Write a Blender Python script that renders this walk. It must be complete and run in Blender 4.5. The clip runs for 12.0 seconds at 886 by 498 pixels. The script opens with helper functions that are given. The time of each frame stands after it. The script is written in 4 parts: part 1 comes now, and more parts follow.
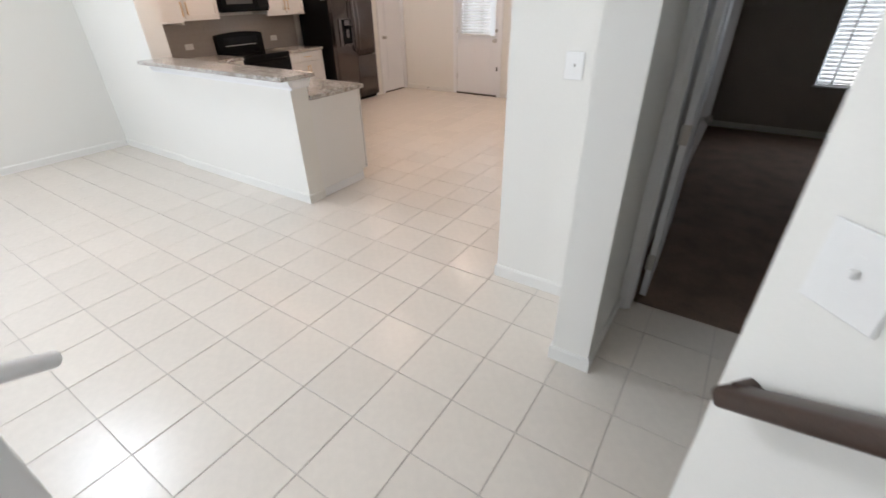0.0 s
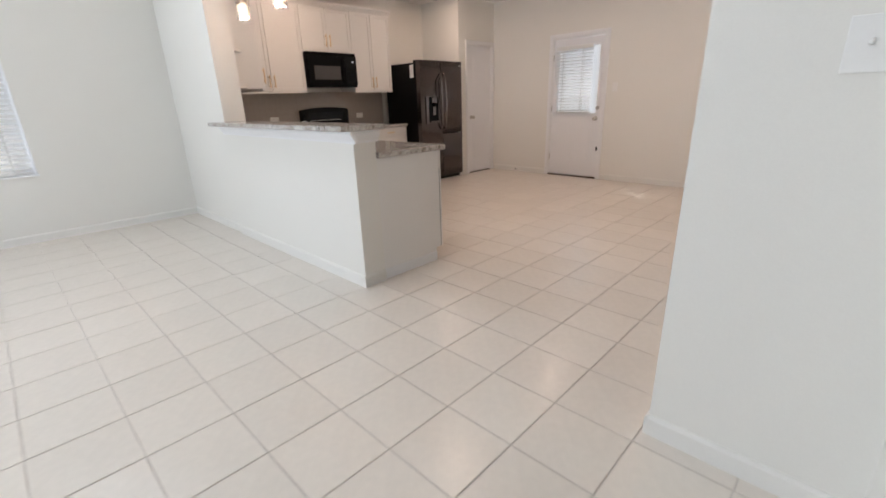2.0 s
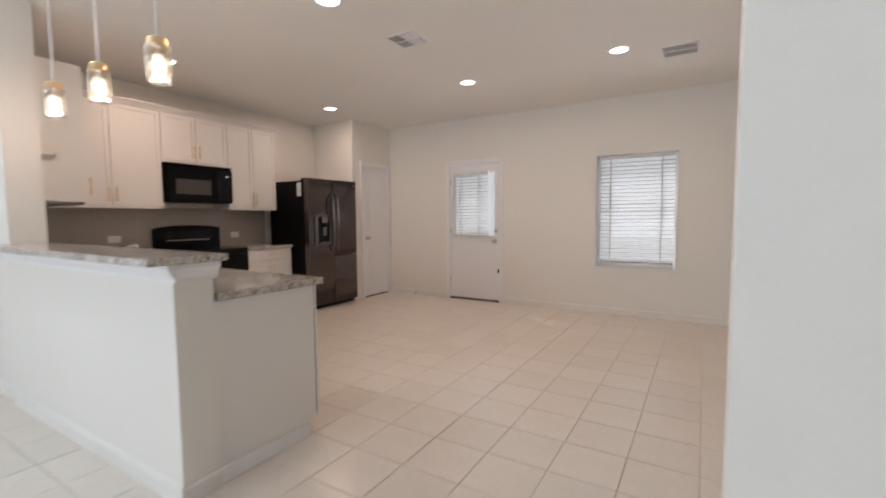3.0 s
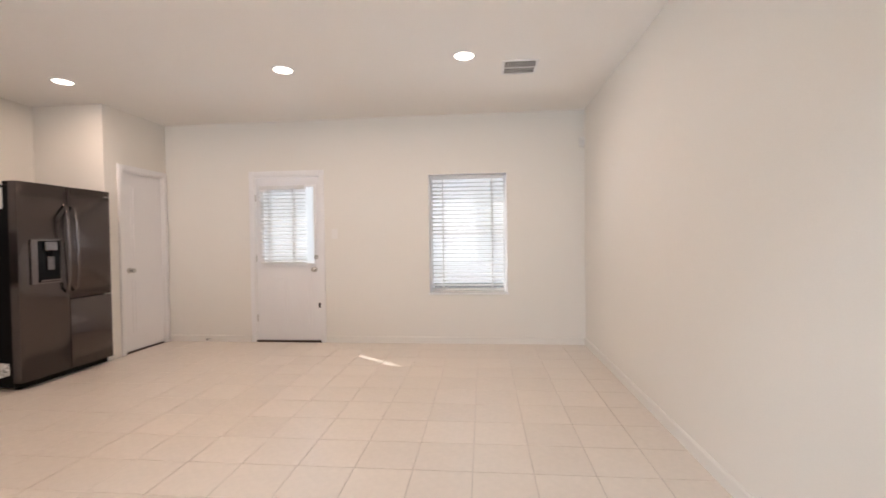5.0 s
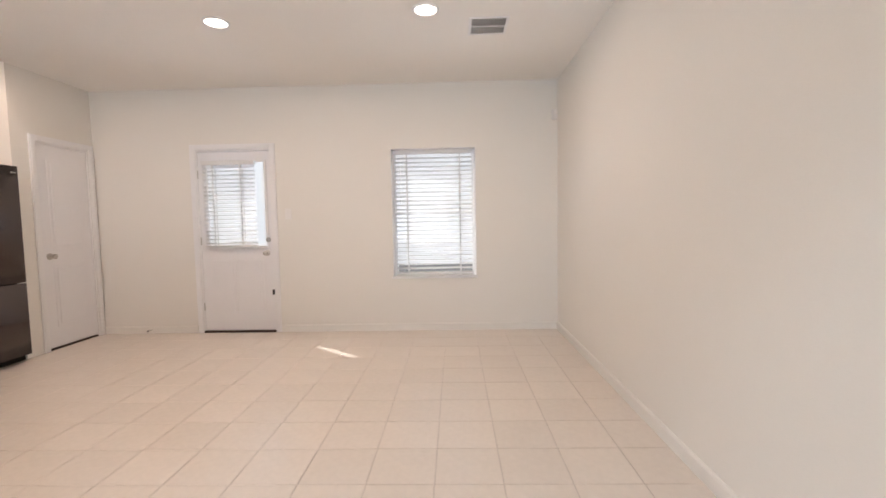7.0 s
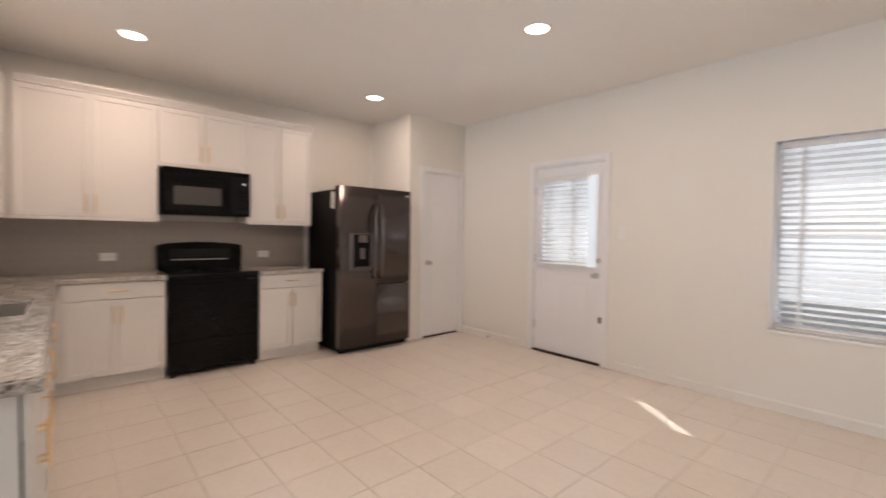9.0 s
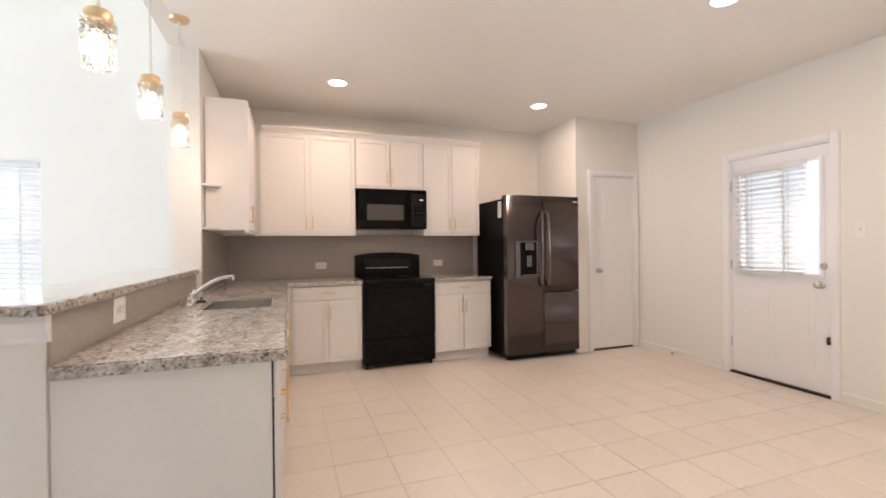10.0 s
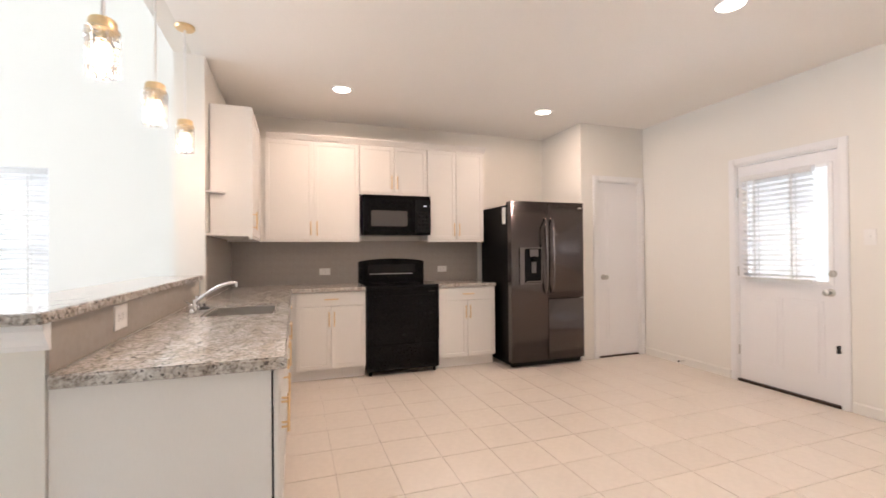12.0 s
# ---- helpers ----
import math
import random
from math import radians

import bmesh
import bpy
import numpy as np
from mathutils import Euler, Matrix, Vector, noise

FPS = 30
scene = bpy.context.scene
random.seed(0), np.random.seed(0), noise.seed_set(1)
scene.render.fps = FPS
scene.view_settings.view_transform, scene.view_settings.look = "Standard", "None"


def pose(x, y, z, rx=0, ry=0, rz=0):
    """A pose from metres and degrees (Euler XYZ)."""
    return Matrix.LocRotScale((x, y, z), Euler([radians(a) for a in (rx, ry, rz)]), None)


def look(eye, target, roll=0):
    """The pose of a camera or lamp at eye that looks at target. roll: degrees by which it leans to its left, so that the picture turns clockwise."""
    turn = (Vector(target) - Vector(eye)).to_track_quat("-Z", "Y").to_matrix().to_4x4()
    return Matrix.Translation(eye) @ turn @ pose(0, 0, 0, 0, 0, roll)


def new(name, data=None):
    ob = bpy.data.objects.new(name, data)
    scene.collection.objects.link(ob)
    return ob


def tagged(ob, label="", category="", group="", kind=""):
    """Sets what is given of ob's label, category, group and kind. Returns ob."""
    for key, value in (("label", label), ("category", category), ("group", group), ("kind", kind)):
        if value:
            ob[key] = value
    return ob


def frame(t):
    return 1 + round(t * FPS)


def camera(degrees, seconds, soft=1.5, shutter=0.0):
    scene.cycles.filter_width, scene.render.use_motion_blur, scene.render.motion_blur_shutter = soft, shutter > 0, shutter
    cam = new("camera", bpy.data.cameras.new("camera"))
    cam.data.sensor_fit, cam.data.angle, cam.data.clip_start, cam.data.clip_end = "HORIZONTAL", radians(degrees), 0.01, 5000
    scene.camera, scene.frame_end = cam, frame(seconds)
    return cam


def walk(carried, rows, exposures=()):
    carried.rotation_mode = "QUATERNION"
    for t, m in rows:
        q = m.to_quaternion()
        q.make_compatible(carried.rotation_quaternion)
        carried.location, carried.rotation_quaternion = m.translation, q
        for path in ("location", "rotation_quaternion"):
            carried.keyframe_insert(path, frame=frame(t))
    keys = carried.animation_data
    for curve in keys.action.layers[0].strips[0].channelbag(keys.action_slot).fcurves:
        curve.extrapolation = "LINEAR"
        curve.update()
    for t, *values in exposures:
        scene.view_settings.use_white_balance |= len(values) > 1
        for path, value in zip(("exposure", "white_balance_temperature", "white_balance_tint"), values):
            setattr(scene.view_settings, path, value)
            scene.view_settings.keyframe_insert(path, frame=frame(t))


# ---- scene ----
# ---- camera and walk ----
cam = camera(91.5, 12.0, 1.6, 0.4)
PATH = [
    (0, (-0.73, 0.996, 1.634), (-1.692, 2.419, 0.61), -1.2),
    (0.5, (-0.91, 1.159, 1.603), (-2.045, 2.454, 0.586), -2.6),
    (1, (-1.049, 1.32, 1.454), (-2.393, 2.506, 0.566), -1.8),
    (1.5, (-1.212, 1.481, 1.325), (-2.559, 2.764, 0.591), -2.0),
    (2, (-1.386, 1.699, 1.224), (-2.71, 3.05, 0.575), -1.8),
    (2.5, (-1.594, 2.014, 1.211), (-2.829, 3.532, 0.796), 0.5),
    (3, (-1.820, 2.353, 1.247), (-2.850, 4.061, 1.106), -0.4),
    (3.5, (-2.006, 2.722, 1.242), (-2.902, 4.509, 1.192), -0.3),
    (5.5, (-2.407, 3.045, 1.241), (-2.46, 5.044, 1.193), -0.7),
    (6, (-2.405, 3.064, 1.237), (-2.443, 5.062, 1.18), -0.6),
    (6.5, (-2.379, 3.153, 1.21), (-2.386, 5.15, 1.097), -1.2),
    (8.5, (-2.222, 4.150, 1.330), (-3.208, 5.886, 1.217), 0.25),
    (9, (-2.215, 4.172, 1.291), (-3.715, 5.494, 1.227), 0.85),
    (9.5, (-2.189, 4.165, 1.243), (-3.965, 5.082, 1.226), 0.13),
    (10, (-2.189, 4.141, 1.243), (-4.072, 4.815, 1.234), -0.58),
    (10.5, (-2.195, 4.127, 1.242), (-4.114, 4.691, 1.247), -0.31),
    (11, (-2.189, 4.122, 1.248), (-4.117, 4.652, 1.252), -0.17),
    (11.5, (-2.201, 4.131, 1.254), (-4.128, 4.668, 1.265), -0.45),
    (12, (-2.198, 4.157, 1.252), (-4.088, 4.809, 1.268), -0.48),
]
walk(cam, [(t, look(eye, target, roll)) for t, eye, target, roll in PATH],
     [(0.0, -0.38), (0.9, -0.48), (1.5, -0.62), (2.0, -0.62), (3.0, -0.7), (3.5, -0.48), (5.5, -0.2), (6.5, -0.21), (8.5, -0.25), (9.0, -0.35), (9.5, -0.2), (10.3, 0.08), (12.0, 0.12)])

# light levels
SKY, SUN, BACKDROP_E = 0.12, 5.0, 0.6
LIV_W, UPPER_W, SOUTH_W, BOUNCE_W, STRIP_W, BED_W = 8, 140, 176, 190, 0.9, 24
DOWN_W, PEND_W = 11.2, 4
BULB_E, LENS_E = 5.0, 9.0
BLIND_TILT, BACK_TILT = -38, -27

# ---- world, sun, large lights ----
world = bpy.data.worlds.new("sky")
scene.world = world
world.use_nodes = True
sky = world.node_tree.nodes.new("ShaderNodeTexSky")
sky.sky_type = "NISHITA"
sky.sun_disc = False
sky.sun_elevation = radians(45)
sky.sun_rotation = radians(307)
world.node_tree.nodes["Background"].inputs["Strength"].default_value = SKY
world.node_tree.links.new(sky.outputs["Color"], world.node_tree.nodes["Background"].inputs["Color"])

sun_data = bpy.data.lights.new("sun", "SUN")
sun_data.energy, sun_data.angle, sun_data.color = SUN, radians(0.5), (1.0, 0.95, 0.88)
sun = new("sun", sun_data)
sun.matrix_world = look((-8, 14, 7), (-8 + 0.795, 14 - 0.606, 7 - 1.0))


def area_lamp(name, m, sx, sy, watts, color, shape="RECTANGLE", spread=180):
    d = bpy.data.lights.new(name, "AREA")
    d.shape, d.size, d.size_y, d.energy, d.color = shape, sx, sy, watts, color
    d.spread = radians(spread)
    ob = new(name, d)
    ob.matrix_world = m
    return ob


DAY = (0.80, 0.882, 1.0)
WARM = (1.0, 0.725, 0.58)
# daylight in the window openings; the south lamp is an added, unseen source
area_lamp("daylight_living", look((-7.272, 1.54, 1.365), (0, 1.54, 1.365)), 0.89, 1.40, LIV_W, DAY)
area_lamp("daylight_upper", look((-7.272, 1.54, 4.75), (0, 1.54, 2.6)), 0.85, 1.05, UPPER_W, DAY)
area_lamp("added_daylight_south", look((-4.3, -1.62, 1.6), (-4.3, 5, 1.2)), 3.4, 2.2, SOUTH_W, DAY)
# added fill lamp, as if sunlit ground lit the back window and the door's glass
area_lamp("patio_bounce_fill", look((-3.7, 9.45, 0.0), (-3.7, 8.75, 1.20)), 4.2, 1.4, BOUNCE_W, DAY)
# narrow lamp added behind the bare glass strip to turn it glaring white
area_lamp("door_edge_glow", look((-4.490, 8.228, 1.455), (-4.490, 2, 1.455)), 0.075, 0.92, STRIP_W, DAY)
area_lamp("daylight_bedroom", look((0.4, 7.972, 1.32), (0.4, 2, 1.32)), 0.84, 1.36, BED_W, DAY)

# ---- materials ----


def nodes_of(name):
    m = bpy.data.materials.new(name)
    m.use_nodes = True
    nt = m.node_tree
    return m, nt, nt.nodes["Principled BSDF"]


def ramp(nt, fac, stops):
    r = nt.nodes.new("ShaderNodeValToRGB")
    els = r.color_ramp.elements
    els[0].position, els[0].color = stops[0][0], (*stops[0][1], 1)
    els[1].position, els[1].color = stops[1][0], (*stops[1][1], 1)
    for p, c in stops[2:]:
        e = els.new(p)
        e.color = (*c, 1)
    nt.links.new(fac, r.inputs["Fac"])
    return r.outputs["Color"]


def noise_of(nt, scale, detail=4.0, stretch=(1, 1, 1), rough=0.55):
    tc = nt.nodes.new("ShaderNodeTexCoord")
    mp = nt.nodes.new("ShaderNodeMapping")
    mp.inputs["Scale"].default_value = stretch
    n = nt.nodes.new("ShaderNodeTexNoise")
    n.inputs["Scale"].default_value, n.inputs["Detail"].default_value = scale, detail
    n.inputs["Roughness"].default_value = rough
    nt.links.new(tc.outputs["Object"], mp.inputs["Vector"])
    nt.links.new(mp.outputs["Vector"], n.inputs["Vector"])
    return n.outputs["Fac"]


def mix_colors(nt, fac, a, b, kind="MIX"):
    x = nt.nodes.new("ShaderNodeMix")
    x.data_type, x.blend_type = "RGBA", kind
    for v, i in ((fac, 0), (a, 6), (b, 7)):
        if isinstance(v, (int, float)):
            x.inputs[i].default_value = v
        elif isinstance(v, tuple):
            x.inputs[i].default_value = (*v, 1)
        else:
            nt.links.new(v, x.inputs[i])
    return x.outputs[2]


def bump(nt, bsdf, height, strength, distance):
    b = nt.nodes.new("ShaderNodeBump")
    b.inputs["Strength"].default_value, b.inputs["Distance"].default_value = strength, distance
    nt.links.new(height, b.inputs["Height"])
    nt.links.new(b.outputs["Normal"], bsdf.inputs["Normal"])


def scaled(c, k):
    return tuple(min(1.0, v * k) for v in c)


def surface(name, color, rough=0.5, metal=0.0, grain=60.0, vary=0.06, stain=2.0, bumps=0.1, bump_d=0.001,
            stretch=(1, 1, 1), rough_vary=0.08, coat=0.0, spread=0.0, gloss=0.5):
    """A surface with grain and broad stains; spread: how far single pieces differ."""
    m, nt, b = nodes_of(name)
    fine = noise_of(nt, grain, 5, stretch)
    broad = noise_of(nt, stain, 3)
    c1 = ramp(nt, fine, [(0.3, scaled(color, 1 - vary)), (0.7, scaled(color, 1 + vary))])
    c2 = ramp(nt, broad, [(0.3, (1 - vary * 0.7,) * 3), (0.7, (1.0, 1.0, 1.0))])
    c = mix_colors(nt, 1.0, c1, c2, "MULTIPLY")
    if spread:
        info = nt.nodes.new("ShaderNodeObjectInfo")
        c = mix_colors(nt, 1.0, c, ramp(nt, info.outputs["Random"], [(0, (1 - spread,) * 3), (1, (1, 1, 1))]), "MULTIPLY")
    nt.links.new(c, b.inputs["Base Color"])
    rr = nt.nodes.new("ShaderNodeMapRange")
    lo, hi = max(0.02, rough - rough_vary), rough + rough_vary
    lo, hi = (lo, min(hi, 0.268)) if rough < 0.27 else (max(lo, 0.282), hi)
    rr.inputs["To Min"].default_value, rr.inputs["To Max"].default_value = lo, hi
    nt.links.new(broad, rr.inputs["Value"])
    nt.links.new(rr.outputs["Result"], b.inputs["Roughness"])
    b.inputs["Metallic"].default_value = metal
    b.inputs["Coat Weight"].default_value = coat
    b.inputs["Specular IOR Level"].default_value = gloss
    if bumps:
        bump(nt, b, fine, bumps, bump_d)
    return m


def glow(name, color, strength):
    m, nt, b = nodes_of(name)
    b.inputs["Base Color"].default_value = (*color, 1)
    b.inputs["Emission Color"].default_value = (*color, 1)
    b.inputs["Emission Strength"].default_value = strength
    return m


def glass(name, color=(1, 1, 1), rough=0.0, ior=1.45):
    m, nt, b = nodes_of(name)
    b.inputs["Base Color"].default_value = (*color, 1)
    b.inputs["Transmission Weight"].default_value = 1.0
    b.inputs["Roughness"].default_value, b.inputs["IOR"].default_value = rough, ior
    return m


def granite(name):
    m, nt, b = nodes_of(name)
    blotch = noise_of(nt, 75, 6, (1, 1, 1), 0.7)
    drift = noise_of(nt, 9, 5, (1, 1.6, 1))
    tc = nt.nodes.new("ShaderNodeTexCoord")
    v = nt.nodes.new("ShaderNodeTexVoronoi")
    v.inputs["Scale"].default_value = 130
    nt.links.new(tc.outputs["Object"], v.inputs["Vector"])
    base = ramp(nt, blotch, [(0.32, (0.10, 0.09, 0.085)), (0.41, (0.36, 0.325, 0.295)), (0.49, (0.55, 0.525, 0.49)), (0.62, (0.73, 0.71, 0.68))])
    speck = ramp(nt, v.outputs["Color"], [(0.15, (0.08, 0.075, 0.075)), (0.27, (0.86, 0.84, 0.82)), (0.75, (1, 1, 1))])
    veins = ramp(nt, drift, [(0.36, (0.66, 0.60, 0.55)), (0.58, (1, 1, 1))])
    c = mix_colors(nt, 0.8, base, speck, "MULTIPLY")
    c = mix_colors(nt, 0.8, c, veins, "MULTIPLY")
    nt.links.new(c, b.inputs["Base Color"])
    b.inputs["Roughness"].default_value = 0.10
    return m


def carpet_material(name):
    m, nt, b = nodes_of(name)
    tuft = noise_of(nt, 260, 3)
    patch = noise_of(nt, 5, 4)
    c = mix_colors(nt, 1.0, ramp(nt, tuft, [(0.3, (0.15, 0.098, 0.07)), (0.7, (0.34, 0.235, 0.175))]),
                   ramp(nt, patch, [(0.35, (0.75, 0.75, 0.75)), (0.65, (1, 1, 1))]), "MULTIPLY")
    nt.links.new(c, b.inputs["Base Color"])
    b.inputs["Roughness"].default_value = 0.95
    bump(nt, b, tuft, 0.9, 0.008)
    return m


WALL = surface("wall_paint", (0.80, 0.781, 0.734), 0.62, grain=170, vary=0.012, stain=1.1, bumps=0.16, bump_d=0.0015)
CEILING = surface("ceiling_paint", (0.90, 0.88, 0.845), 0.8, grain=140, vary=0.015, stain=0.9, bumps=0.25, bump_d=0.002)
TRIM = surface("trim_paint", (0.84, 0.84, 0.845), 0.38, grain=90, vary=0.01, stain=2, bumps=0.03)
SKIRT = surface("skirting_paint", (0.80, 0.781, 0.74), 0.58, grain=90, vary=0.012, stain=2, bumps=0.04)
DOOR = surface("door_paint", (0.83, 0.83, 0.845), 0.42, grain=70, vary=0.015, stain=2.2, bumps=0.12, stretch=(6, 6, 0.6))
CABINET = surface("cabinet_paint", (0.80, 0.785, 0.76), 0.36, grain=70, vary=0.012, stain=2.5, bumps=0.05, stretch=(4, 4, 0.6))
TILE = surface("floor_tile_glaze", (0.775, 0.712, 0.640), 0.25, grain=26, vary=0.028, stain=5, bumps=0.06, bump_d=0.002, rough_vary=0.016, spread=0.05)
GROUT = surface("grout", (0.63, 0.575, 0.525), 0.9, grain=200, vary=0.15, stain=1.5, bumps=0.4)
SPLASH = surface("backsplash_glaze", (0.40, 0.362, 0.325), 0.16, grain=30, vary=0.05, stain=4, bumps=0.04)
GRANITE = granite("granite")
CARPET = carpet_material("carpet")
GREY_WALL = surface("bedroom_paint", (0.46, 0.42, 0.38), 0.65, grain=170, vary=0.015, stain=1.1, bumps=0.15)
SLATE = surface("black_stainless", (0.115, 0.099, 0.096), 0.19, 0.9, grain=90, vary=0.08, stain=2, bumps=0.04, bump_d=0.0005, stretch=(1, 1, 30))
BLACK = surface("black_enamel", (0.0035, 0.0035, 0.004), 0.2, gloss=0.13, grain=60, vary=0.1, stain=3, bumps=0)
SIDE = surface("black_textured_steel", (0.004, 0.0037, 0.0037), 0.5, gloss=0.12, grain=300, vary=0.1, stain=3, bumps=0.2)
DARKGLASS = surface("dark_glass", (0.005, 0.005, 0.006), 0.08, gloss=0.25, grain=20, vary=0.05, stain=2, bumps=0)
MESHGLASS = surface("screened_glass", (0.075, 0.07, 0.068), 0.15, grain=400, vary=0.15, stain=2, bumps=0)
DARKSTEEL = surface("dark_brushed_steel", (0.17, 0.15, 0.145), 0.25, 0.95, grain=90, vary=0.06, stain=3, bumps=0.03, stretch=(1, 1, 25))
CHROME = surface("chrome", (0.75, 0.75, 0.76), 0.12, 1.0, grain=40, vary=0.02, stain=3, bumps=0)
NICKEL = surface("satin_nickel", (0.55, 0.53, 0.50), 0.3, 1.0, grain=80, vary=0.04, stain=3, bumps=0.02)
STEEL = surface("sink_steel", (0.62, 0.60, 0.57), 0.3, 1.0, grain=120, vary=0.06, stain=4, bumps=0.04, stretch=(1, 20, 1))
BRASS = surface("brushed_brass", (0.80, 0.60, 0.35), 0.29, 1.0, grain=120, vary=0.06, stain=4, bumps=0.02)
BRONZE = surface("dark_bronze", (0.05, 0.035, 0.025), 0.4, 0.6, grain=90, vary=0.1, stain=3, bumps=0.05)
RAILWOOD = surface("dark_stained_wood", (0.05, 0.028, 0.020), 0.35, grain=40, vary=0.25, stain=4, bumps=0.08, stretch=(12, 1.2, 12))
PLASTIC = surface("white_plastic", (0.82, 0.81, 0.79), 0.35, grain=60, vary=0.01, stain=3, bumps=0.02)
SLAT = surface("blind_slat", (0.80, 0.79, 0.78), 0.42, grain=50, vary=0.02, stain=4, bumps=0.04, stretch=(0.5, 8, 8), spread=0.04)
def translucent(m, amount, color):
    """Lets some light through a thin surface."""
    nt = m.node_tree
    out, b = nt.nodes["Material Output"], nt.nodes["Principled BSDF"]
    tr, mx = nt.nodes.new("ShaderNodeBsdfTranslucent"), nt.nodes.new("ShaderNodeMixShader")
    tr.inputs["Color"].default_value, mx.inputs[0].default_value = (*color, 1), amount
    nt.links.new(b.outputs[0], mx.inputs[1])
    nt.links.new(tr.outputs[0], mx.inputs[2])
    nt.links.new(mx.outputs[0], out.inputs["Surface"])


translucent(SLAT, 0.34, (0.85, 0.84, 0.82))
RUBBER = surface("black_rubber", (0.02, 0.02, 0.02), 0.7, grain=100, vary=0.1, stain=4, bumps=0.1)
PAPER = surface("paper_label", (0.78, 0.77, 0.74), 0.7, grain=80, vary=0.03, stain=4, bumps=0.02)
DUCT_SHADE = surface("duct_shadow_grey", (0.16, 0.155, 0.15), 0.7, grain=60, vary=0.05, stain=4, bumps=0.02)
PANE = glass("window_glass")
CRYSTAL = glass("crystal_glass", (1, 1, 1), 0.02, 1.5)
BULB = glow("bulb_glow", (1.0, 0.80, 0.58), BULB_E)
LENS = glow("lamp_lens", (1.0, 0.90, 0.78), LENS_E)
# self-lit colour in place of real outdoor brightness
BACKDROP_GLOW = glow("backdrop_glow", (0.96, 0.97, 0.975), BACKDROP_E)
GRASS = surface("lawn", (0.15, 0.16, 0.075), 0.9, grain=30, vary=0.4, stain=0.4, bumps=0.5, bump_d=0.02)
PAVING = surface("concrete_paving", (0.42, 0.40, 0.37), 0.85, grain=40, vary=0.1, stain=0.7, bumps=0.2)
SOFFIT = surface("soffit_paint", (0.7, 0.68, 0.64), 0.6, grain=60, vary=0.02, stain=1, bumps=0.05)

# ---- mesh helpers ----


def add_box(bm, x0, x1, y0, y1, z0, z1, bevel=0.0, seg=2):
    m = Matrix.Translation(((x0 + x1) / 2, (y0 + y1) / 2, (z0 + z1) / 2)) @ Matrix.Diagonal((abs(x1 - x0), abs(y1 - y0), abs(z1 - z0), 1))
    vs = bmesh.ops.create_cube(bm, size=1, matrix=m)["verts"]
    if bevel:
        es = list({e for v in vs for e in v.link_edges})
        bmesh.ops.bevel(bm, geom=es, offset=bevel, segments=seg, affect="EDGES", profile=0.5)
    return bm


def box(*dims, bevel=0.0, seg=2):
    return add_box(bmesh.new(), *dims, bevel=bevel, seg=seg)


def boxes(rows, bevel=0.0):
    bm = bmesh.new()
    for r in rows:
        add_box(bm, *r, bevel=bevel)
    return bm


def add_rod(bm, p0, p1, r0, r1=None, seg=16):
    p0, p1 = Vector(p0), Vector(p1)
    q = (p1 - p0).to_track_quat("Z", "Y").to_matrix().to_4x4()
    m = Matrix.Translation((p0 + p1) / 2) @ q
    bmesh.ops.create_cone(bm, cap_ends=True, segments=seg, radius1=r0, radius2=r0 if r1 is None else r1, depth=(p1 - p0).length, matrix=m)
    return bm


def rod(p0, p1, r0, r1=None, seg=16):
    return add_rod(bmesh.new(), p0, p1, r0, r1, seg)


def lathe(profile, seg=24, m=Matrix.Identity(4)):
    """A turned shape round z, from (radius, height) pairs, closed at both ends."""
    bm = bmesh.new()
    rings = []
    for r, z in profile:
        rings.append([bm.verts.new(m @ Vector((r * math.cos(2 * math.pi * i / seg), r * math.sin(2 * math.pi * i / seg), z))) for i in range(seg)])
    for a, b in zip(rings, rings[1:]):
        for i in range(seg):
            j = (i + 1) % seg
            bm.faces.new((a[i], a[j], b[j], b[i]))
    bm.faces.new(list(reversed(rings[0])))
    bm.faces.new(rings[-1])
    bmesh.ops.recalc_face_normals(bm, faces=bm.faces)
    return bm


def sweep(points, rx, ry=None, seg=12, up=(0, 0, 1), square=1.0):
    """A bar of elliptic section along points; square under 1 fills its corners."""
    ry = rx if ry is None else ry
    bm, rings, pts = bmesh.new(), [], [Vector(p) for p in points]
    for i, p in enumerate(pts):
        d = (pts[min(i + 1, len(pts) - 1)] - pts[max(i - 1, 0)]).normalized()
        s = d.cross(Vector(up)).normalized()
        u = s.cross(d)
        ring = []
        for k in range(seg):
            c, n = math.cos(2 * math.pi * k / seg), math.sin(2 * math.pi * k / seg)
            ring.append(bm.verts.new(p + s * rx * math.copysign(abs(c) ** square, c) + u * ry * math.copysign(abs(n) ** square, n)))
        rings.append(ring)
    for a, b in zip(rings, rings[1:]):
        for i in range(seg):
            j = (i + 1) % seg
            bm.faces.new((a[i], a[j], b[j], b[i]))
    bm.faces.new(list(reversed(rings[0])))
    bm.faces.new(rings[-1])
    bmesh.ops.recalc_face_normals(bm, faces=bm.faces)
    return bm


def extrude_profile(pts, axis, a, b):
    """A closed outline of (u, v) pairs drawn out along an axis from a to b."""
    bm = bmesh.new()

    def at(u, v, w):
        return {"x": (w, u, v), "y": (u, w, v), "z": (u, v, w)}[axis]
    lo = [bm.verts.new(at(u, v, a)) for u, v in pts]
    hi = [bm.verts.new(at(u, v, b)) for u, v in pts]
    n = len(pts)
    for i in range(n):
        j = (i + 1) % n
        bm.faces.new((lo[i], lo[j], hi[j], hi[i]))
    bm.faces.new(lo)
    bm.faces.new(hi)
    bmesh.ops.recalc_face_normals(bm, faces=bm.faces)
    return bm


